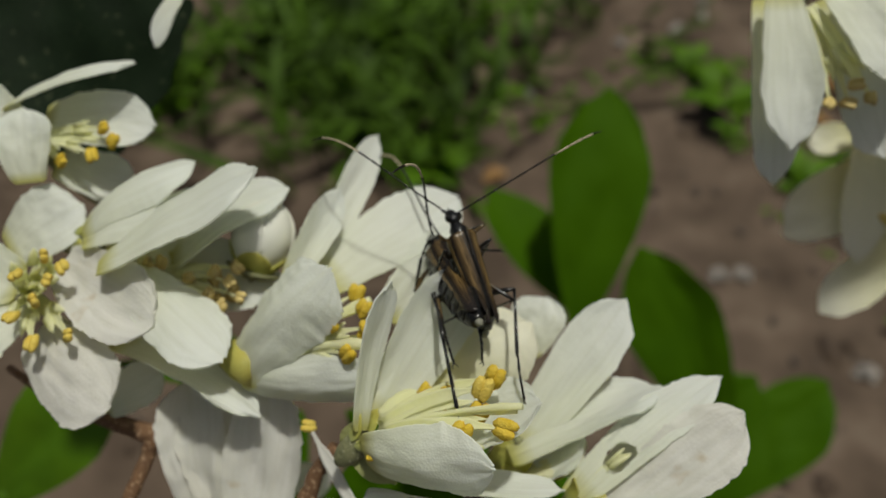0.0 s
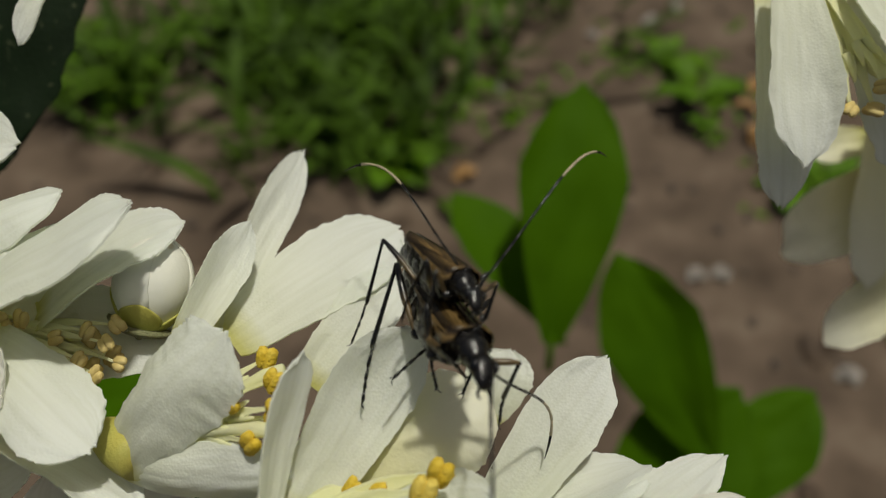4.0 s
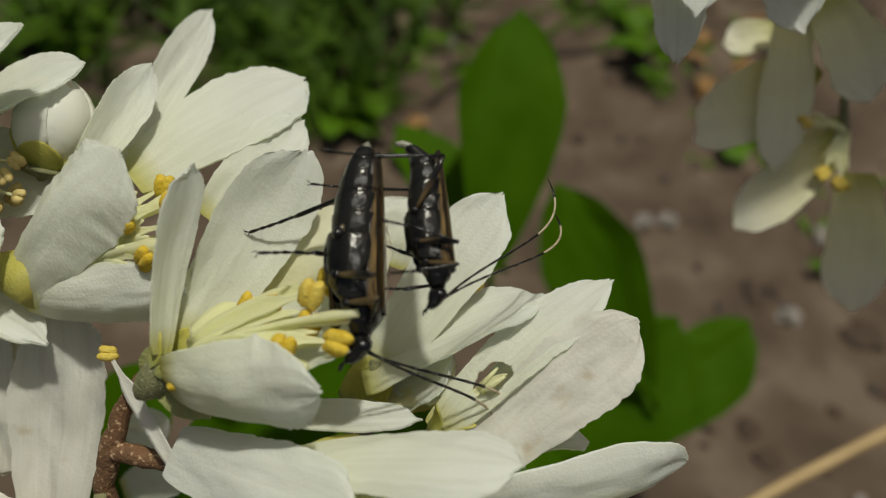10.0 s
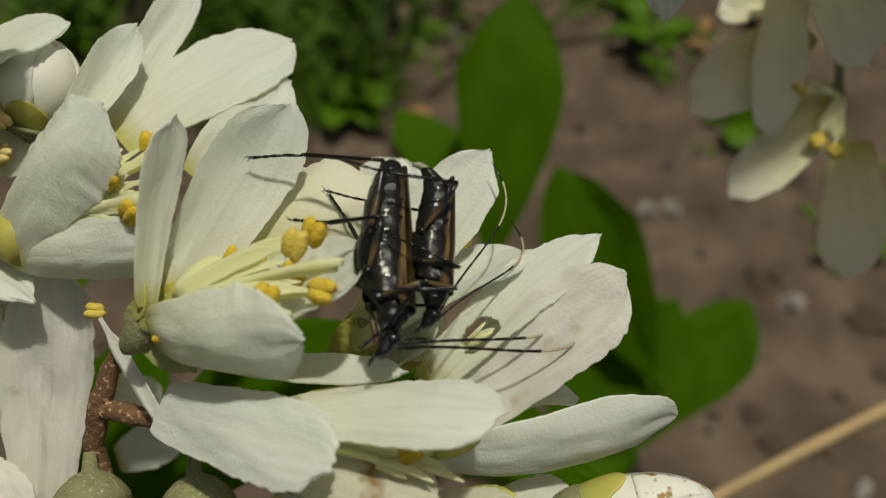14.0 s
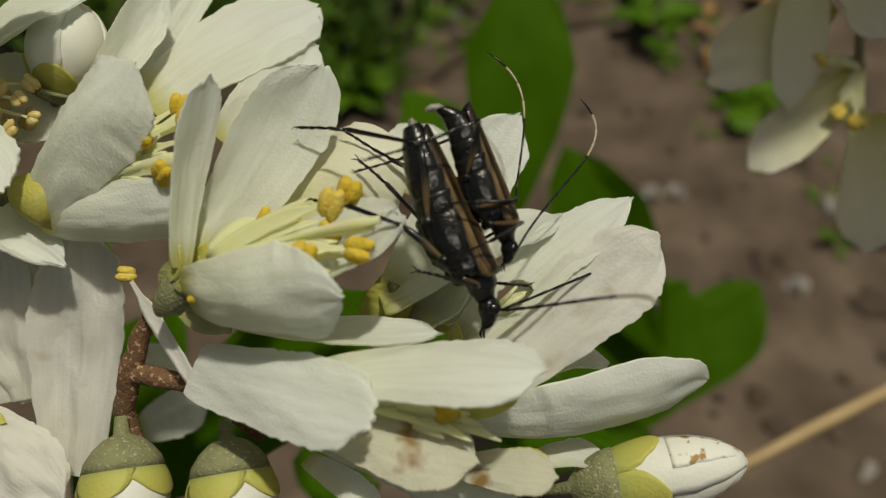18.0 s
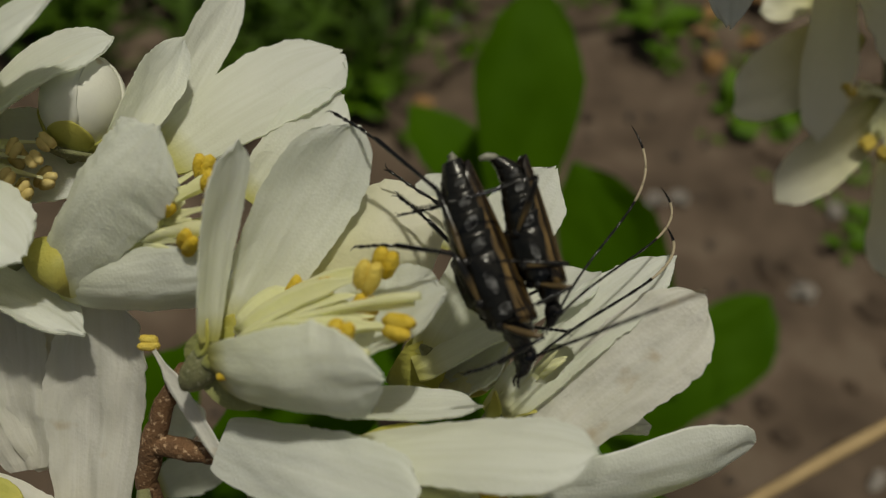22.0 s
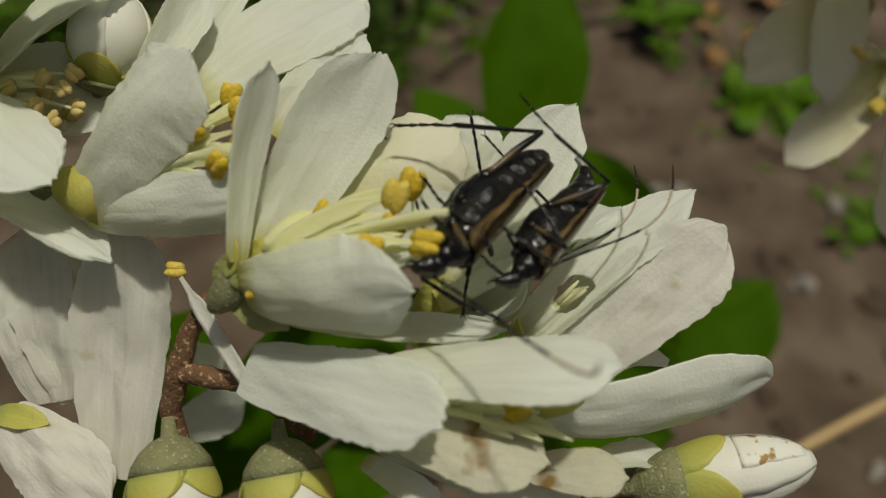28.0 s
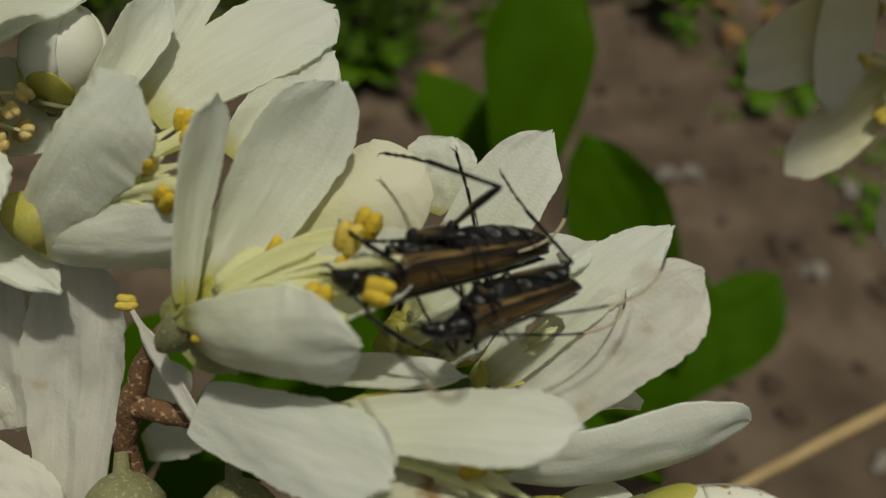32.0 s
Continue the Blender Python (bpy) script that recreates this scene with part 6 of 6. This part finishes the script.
    his_rows = [
        (0, pose(-0.00456, 0.02878, 0.17306, 30.3, 13.0, 31.3)),
        (0.5, pose(-0.00376, 0.02941, 0.17369, 25.1, 14.7, 16.6)),
        (1, pose(-0.00217, 0.02999, 0.17434, -2.7, 35.3, 42.9)),
        (1.5, pose(-0.00125, 0.03006, 0.17540, 10.9, 20.5, 81.3)),
        (2, pose(-0.00220, 0.03107, 0.17597, 17.5, 25.8, 113.7)),
        (2.5, pose(-0.00366, 0.03169, 0.17621, 29.5, 25.3, 143.1)),
        (3.2, pose(-0.00320, 0.03038, 0.17599, 27.8, 4.3, 170.6)),
        (3.8, pose(-0.00311, 0.03031, 0.17592, 27.3, -22.4, -170.3)),
        (4.5, pose(-0.00278, 0.03006, 0.17571, 26.8, -41.7, -153.6)),
        (5, pose(-0.00209, 0.02995, 0.17470, 29.7, -63.6, -166.7)),
        (6, pose(-0.00153, 0.02929, 0.17419, 18.9, -69.3, -157.3)),
        (7, pose(-0.00139, 0.02903, 0.17394, -64.0, -61.0, -64.4)),
        (8, pose(-0.00108, 0.02861, 0.17356, -69.3, -60.2, -62.2)),
        (9, pose(-0.00010, 0.02708, 0.17260, -68.9, -54.0, -76.9)),
        (10, pose(0.00179, 0.02459, 0.17249, -105.2, -68.5, -69.7)),
        (10.5, pose(0.00219, 0.02363, 0.17168, -111.6, -70.7, -72.1)),
        (11, pose(0.00259, 0.02303, 0.17118, -112.1, -67.1, -73.5)),
        (12, pose(0.00251, 0.02249, 0.17075, -120.9, -70.1, -69.1)),
        (13, pose(0.00260, 0.02227, 0.17054, -112.0, -66.5, -71.3)),
        (14, pose(0.00270, 0.02275, 0.16947, -116.0, -69.0, -67.0)),
        (14.5, pose(0.00212, 0.02417, 0.17099, -78.2, -49.7, -91.7)),
        (16.5, pose(0.00299, 0.02328, 0.17024, -66.5, -49.4, -91.6)),
        (17, pose(0.00327, 0.02351, 0.17043, -63.9, -49.4, -91.6)),
        (18, pose(0.00327, 0.02355, 0.17046, -69.6, -49.4, -91.7)),
        (19, pose(0.00351, 0.02350, 0.17042, -70.8, -49.5, -91.7)),
        (20, pose(0.00326, 0.02344, 0.17038, -67.5, -49.5, -91.6)),
        (21, pose(0.00314, 0.02367, 0.17057, -66.0, -49.5, -91.5)),
        (22, pose(0.00359, 0.02389, 0.17076, -75.2, -49.7, -91.7)),
        (23, pose(0.00332, 0.02396, 0.17081, -67.2, -49.3, -91.6)),
        (24, pose(0.00369, 0.02376, 0.17064, -68.5, -49.4, -91.6)),
        (25, pose(0.00310, 0.02343, 0.17038, -69.4, -49.4, -91.6)),
        (25.5, pose(0.00318, 0.02360, 0.17052, -70.8, -49.4, -91.6)),
        (26.5, pose(0.00307, 0.02204, 0.17012, 123.0, -100.4, 42.1)),
        (27.5, pose(0.00307, 0.02140, 0.16959, -1.1, -106.7, 144.5)),
        (28, pose(0.00327, 0.02098, 0.16924, -8.3, -107.2, 150.7)),
        (28.5, pose(0.00333, 0.02074, 0.16905, 144.0, -68.0, -3.1)),
        (29, pose(0.00374, 0.02137, 0.16956, 152.9, -69.1, -1.8)),
        (29.5, pose(0.00366, 0.02174, 0.16986, 151.4, -67.4, 1.0)),
        (30, pose(0.00370, 0.02106, 0.16924, 147.3, -59.1, -6.3)),
        (31, pose(0.00339, 0.02019, 0.16914, 112.0, -76.0, 18.3)),
        (31.5, pose(0.00304, 0.02006, 0.16906, 108.6, -73.2, 14.6)),
        (32, pose(0.00285, 0.01982, 0.16888, 109.5, -74.0, 12.0)),
    ]
    her_rows = [(t, m @ pose(0, 0, 0, 0, -turned(t), 0)) for t, m in her_rows]
    his_rows = [(t, m @ pose(0, 0, 0, 0, -turned(t), 0)) for t, m in his_rows]
    walk(her, her_rows)
    walk(him, his_rows)
    key_antenna(her_feelers[1], her_rows, [(0, -12.8, 52.5, 12.2), (0.5, -9.7, 54.0, 12.1), (1, -8.6, 53.6, 10.9), (1.5, -16.0, 46.2, 8.4), (2, -13.0, 45.4, 7.6), (2.5, -13.1, 44.5, 9.0), (3.5, -1.4, 41.3, -0.7), (4.5, 2.3, 42.5, 0.9), (5, 6.0, 45.3, -0.1), (6, 9.3, 42.7, -4.3), (7, 11.4, 43.2, -4.7), (8, 3.2, 47.5, -8.9), (9, 6.0, 49.3, -4.5), (10, 4.4, 44.4, -10.9), (11, 2.0, 45.8, -10.0), (12, 5.8, 44.8, -9.5), (13, 6.0, 45.2, -8.3), (14, 8.6, 44.9, -6.8), (14.5, 7.3, 40.1, 0.4), (16.5, 9.9, 38.6, 1.2)] + [(17, 13.5, 43.2, -4.2), (18, 11.5, 46.7, -6.1), (19, 11.1, 45.0, -2.2), (20, 9.5, 46.4, -2.1), (21, 10.2, 45.7, -1.7), (22, 11.0, 44.9, -0.9), (23, 10.9, 45.0, -1.8), (24, 11.0, 45.3, -1.3), (25, 9.4, 46.9, -2.2), (25.5, 10.9, 38.6, -0.8), (26.5, 4.6, 35.6, 1.3), (27.5, -0.6, 37.8, 2.8), (28, -5.6, 42.8, 1.6), (28.5, -1.7, 37.4, 3.4), (29, -6.4, 39.7, 3.7), (29.5, -6.5, 37.4, 3.1), (30, -1.4, 39.5, 5.6), (31, 1.5, 41.4, 4.0), (31.5, 2.4, 35.6, 2.5), (32, 5.8, 41.7, -1.0)], (0, 0, 1))
    key_antenna(her_feelers[-1], her_rows, [(0, -8.7, 33.6, 9.0), (0.5, -6.9, 33.3, 8.9), (1, -7.2, 32.1, 7.3), (1.5, -14.8, 47.4, 7.8), (2, -7.5, 25.1, 5.3), (2.5, -7.1, 24.4, 6.1), (3.5, -2.4, 32.4, -0.7), (4.5, 0.4, 33.0, 1.3), (5, 4.7, 46.2, -1.4), (6, 7.8, 45.2, -3.8), (7, 9.9, 46.2, -4.6), (8, 3.1, 28.3, -2.2), (9, 2.8, 28.4, -6.6), (10, 5.4, 44.7, -9.9), (11, 3.5, 45.9, -9.5), (12, 4.3, 46.0, -9.9), (13, 9.0, 42.9, -7.5), (14, 10.4, 43.0, -6.7), (14.5, 6.1, 36.2, -7.9), (16.5, 7.8, 36.2, -7.3)] + [(17, 12.2, 31.7, -5.8), (18, 8.7, 28.7, -6.9), (19, 8.8, 29.2, -4.9), (20, 6.5, 28.5, -4.3), (21, 7.1, 28.9, -3.7), (22, 8.2, 29.3, -3.0), (23, 8.4, 29.7, -3.1), (24, 8.0, 29.5, -2.3), (25, 6.2, 28.5, -3.8), (25.5, -3.3, 36.9, -8.0), (26.5, -1.7, 33.0, -8.4), (27.5, 0.5, 32.9, -7.9), (28, 2.9, 25.5, -8.1), (29, 7.5, 39.5, -10.7), (29.5, 5.6, 33.6, -8.4), (30, 6.5, 39.0, -10.0), (31, 1.8, 25.6, -5.7), (31.5, 3.4, 34.0, -7.2), (32, 1.1, 25.9, -5.8)], (0, 0, 1))
    key_antenna(his_feelers[1], his_rows, [(0, 3.4, 42.3, 12.9), (0.5, 5.8, 40.6, 10.5), (1, 5.8, 42.9, 10.2), (1.5, 3.4, 43.2, 11.6), (2, 2.4, 42.0, 13.5), (2.5, 1.5, 39.9, 13.7), (3.5, 3.5, 39.5, 12.5), (4.5, 5.1, 41.8, 11.8), (5, 7.0, 43.1, 10.2), (6, 7.4, 43.1, 9.6), (7, 7.6, 45.0, 9.1), (8, 6.4, 44.4, 9.8), (9, 6.9, 46.3, 5.6), (10, 8.1, 44.3, 1.2), (10.5, 10.3, 40.8, 0.2), (11, 9.8, 42.7, -0.5), (12, 9.2, 41.6, 0.3), (13, 7.8, 44.5, -1.4), (14, 6.7, 46.2, -1.7), (14.5, 5.3, 44.5, 2.5)] + [(16.5, 7.8, 44.1, 2.2), (17, 10.4, 45.1, 1.5), (18, 8.6, 44.5, 2.9), (19, 11.0, 44.4, 1.3), (20, 8.7, 44.0, 3.1), (21, 9.8, 44.1, 2.8), (22, 10.8, 45.0, 1.1), (23, 11.0, 45.2, 1.2), (24, 9.5, 45.0, 2.6), (25, 8.1, 44.5, 2.9), (25.5, 8.3, 44.6, 1.6), (27.5, 9.3, 39.4, -0.1), (28, 9.2, 40.6, -1.3), (29, 9.2, 40.1, 0.6), (30, 8.7, 40.2, 0.6), (31, 9.2, 39.7, -1.4), (32, 9.3, 38.5, -3.2)], (0, 0, 1))
    key_antenna(his_feelers[-1], his_rows, [(0, -15.1, 42.3, 12.1), (0.5, -13.0, 40.6, 14.1), (1, -11.2, 47.1, 13.9), (1.5, -0.7, 45.8, 10.3), (2, -7.3, 46.2, 13.6), (2.5, -9.5, 43.8, 12.8), (3.5, -8.1, 41.5, 11.4), (4.5, -7.1, 41.6, 10.7), (5, -5.3, 43.4, 11.1), (6, -3.7, 44.0, 10.5), (7, -2.1, 45.6, 10.6), (8, 1.1, 45.5, 10.6), (9, 4.8, 43.4, 8.9), (10, 7.7, 43.6, 2.9), (10.5, 7.4, 42.4, 0.7), (11, 7.6, 44.0, 0.7), (12, 6.1, 44.6, -0.0), (13, 6.4, 44.1, 0.6), (14, 5.5, 44.3, 1.5), (14.5, 1.7, 42.6, 5.0)] + [(16.5, 5.1, 41.1, 5.1), (17, 4.3, 42.2, 5.2), (18, 3.5, 42.3, 5.0), (19, 3.2, 42.4, 4.8), (20, 5.6, 43.2, 4.6), (21, 7.3, 45.1, 3.4), (22, 8.9, 43.1, 4.1), (23, 6.1, 44.5, 4.5), (24, 7.0, 44.5, 4.1), (25, 6.0, 42.6, 4.7), (25.5, 3.8, 42.0, 5.0), (27.5, 7.6, 42.1, -2.2), (28, 7.2, 41.8, -1.7), (29, 7.6, 41.7, -1.7), (30, 7.6, 41.8, -3.0), (31, 8.0, 40.6, -3.8), (32, 8.5, 41.7, -5.3)], (0, 0, 1))
    key_leg(her_legs["hind", 1], 1, her_rows, [(0, -1.6, 38.2, -3.5), (1, -1.6, 38.2, -3.7), (2, -1.6, 37.5, -3.4), (2.5, -2.0, 37.5, -2.8), (4.5, -5.4, 38.2, 1.2), (6, -4.7, 37.5, -3.2), (7, -5.4, 38.2, -2.0), (8, -8.2, 39.8, -0.8), (9, -9.0, 39.8, -0.1), (10, -7.3, 40.5, -0.1), (11, -6.8, 40.5, 0.1), (12, -7.1, 40.5, -0.7), (13, -7.4, 40.5, 3.0), (14, -6.3, 40.5, 1.8), (14.5, -5.4, 41.2, 5.2), (16.5, -6.7, 41.2, 4.0), (17, -5.5, 41.3, 4.4), (18, -5.6, 40.5, 1.4), (19, -3.6, 40.5, 1.5), (20, -4.3, 40.5, 0.8)] + [(21, -4.6, 41.2, 4.9), (22, -5.3, 41.2, 5.0), (23, -6.0, 41.2, 3.9), (24, -5.7, 40.5, 3.4), (25, -5.3, 41.2, 4.1), (25.5, -4.4, 41.2, 4.7), (26.5, -5.1, 41.2, 2.7), (27.5, -3.6, 40.5, 2.1), (28, -3.7, 40.5, 0.9), (29, -2.7, 40.5, 1.6), (29.5, -3.1, 40.5, 1.5), (30, -3.9, 40.5, 1.1), (31, -3.4, 40.5, 0.0), (32, -2.5, 40.5, 1.2)], (0.6, -0.3, 0.8))
    key_leg(her_legs["hind", -1], -1, her_rows, [(0, -4.5, 36.8, -6.5), (0.5, -8.2, 38.2, -1.8), (1, -7.0, 37.5, -2.4), (2, -2.8, 37.5, -3.3), (2.5, -2.6, 37.5, -2.7), (4.5, -6.7, 40.5, 1.1), (6, -9.1, 42.0, 1.0), (8, -6.5, 41.2, 1.1), (9, -7.1, 41.2, 0.9), (11, -5.7, 42.0, 1.6), (13, -3.8, 42.0, 1.1), (14.5, -4.4, 42.0, 0.5), (16.5, -4.1, 42.0, 0.5), (19, -4.0, 42.0, 0.6), (21, -3.6, 42.0, 0.6), (23, -4.0, 42.0, 0.8), (25.5, -3.5, 42.0, 0.5), (26.5, -2.2, 42.0, 1.4), (27.5, -0.3, 42.0, 2.0), (28, -0.1, 42.0, 1.1)] + [(29, 1.0, 42.0, 1.8), (30, -0.2, 42.0, 1.0), (32, 0.9, 42.0, 1.0)], (-0.6, -0.3, 0.8))
    key_leg(her_legs["middle", 1], 1, her_rows, [(0, -3.3, 38.2, -1.5), (1, -2.5, 38.2, -1.2), (2, -1.2, 38.2, 0.4), (4.5, -3.4, 37.5, 1.6), (6, -5.3, 38.2, 0.5), (7, -6.2, 38.2, 1.5), (8, -5.6, 38.2, 0.1), (9, -4.9, 37.5, -2.2), (10, -2.5, 37.5, -1.7), (11, -3.8, 37.5, -3.6), (13, -4.5, 37.5, -2.3), (14.5, -3.8, 38.2, -2.3), (16.5, -4.9, 38.2, -2.3), (19, -4.8, 38.2, -2.5), (21, -4.4, 38.2, -2.4), (23, -4.7, 38.2, -2.4), (25.5, -4.0, 38.2, -2.5), (26.5, -3.6, 37.5, -3.2), (27.5, -2.4, 37.5, -2.4), (28, -2.2, 37.5, -2.4)] + [(29, -1.6, 37.5, -2.3), (30, -2.7, 37.5, -2.6), (32, -2.3, 37.5, -2.8)], (0.6, 0, 0.8))
    key_leg(her_legs["middle", -1], -1, her_rows, [(0, -5.5, 38.2, -1.3), (1, -5.4, 38.2, -1.4), (2, -3.8, 39.0, 1.7), (4.5, -1.5, 39.8, 1.3), (6, -6.5, 40.5, 0.9), (9, -2.6, 40.5, -1.0), (13, -2.8, 41.2, -0.6), (16.5, -3.3, 41.2, -0.7), (19, -2.7, 41.2, -0.7), (23, -2.3, 41.2, -0.1), (26.5, -1.7, 41.2, -3.8), (28, -1.0, 39.8, -8.1), (30, -1.6, 39.8, -7.3), (32, -0.5, 41.2, -3.2)], (-0.6, 0, 0.8))
    key_leg(her_legs["front", 1], 1, her_rows, [(0, -3.1, 42.0, 5.0), (1, -3.1, 42.0, 3.1), (2, -5.1, 40.5, 0.4), (4.5, -1.2, 36.8, 1.0), (6, -1.6, 37.5, -2.5), (7, -3.8, 37.5, -2.4), (8, -1.9, 37.5, -1.5), (9, -0.7, 37.1, -3.8), (10, -1.5, 37.5, -4.8), (11, -1.8, 37.5, -6.5), (13, -0.8, 37.5, -6.5), (14.5, 0.9, 37.5, -7.5), (16.5, 2.7, 37.5, -8.8), (19, -0.8, 37.5, -8.3), (21, -0.5, 37.5, -7.4), (23, 1.2, 37.5, -8.4), (25.5, 1.9, 37.5, -8.4), (26.5, -2.2, 37.5, -5.7), (27.5, -3.1, 36.8, -3.0), (28, -2.7, 36.8, -3.1)] + [(29, -2.3, 36.8, -3.3), (30, -3.6, 36.8, -3.1), (32, -4.1, 36.8, -2.2)], (0.6, 0.4, 0.8))
    key_leg(her_legs["front", -1], -1, her_rows, [(0, -7.7, 42.8, 6.1), (0.5, -8.6, 39.8, 0.7), (1, -8.7, 39.8, 0.6), (1.5, -9.2, 39.8, -0.2), (2, -8.8, 39.8, -0.3), (2.5, -8.8, 39.8, -0.2), (3.5, -2.7, 39.0, -0.1), (4.5, 0.8, 39.8, 0.6), (6, -0.4, 39.8, -2.7), (9, 0.2, 39.8, -3.9), (11, 0.2, 39.8, -7.5), (13, 0.6, 39.8, -7.6), (16.5, 5.3, 39.8, -6.6), (19, 5.0, 39.8, -6.8), (23, 4.9, 39.8, -6.4), (25.5, 4.9, 39.8, -6.2), (26.5, 0.3, 39.0, -8.4), (28, 0.4, 38.2, -8.4), (29, 0.2, 38.2, -7.3), (30, -0.6, 38.2, -7.4)] + [(32, -0.2, 38.2, -8.0)], (-0.6, 0.4, 0.8))
    for s in (1, -1):
        still_leg(his_legs["front", s], (s * 1.35, 2.9, -2.3), (s * 0.9, 0.5, 0.3))
        still_leg(his_legs["middle", s], (s * 1.5, 0.4, -2.6), (s * 0.9, 0, 0.5))
        still_leg(his_legs["hind", s], (s * 1.7, -2.2, -5.2), (s * 0.5, -0.8, 0.7))


motions()
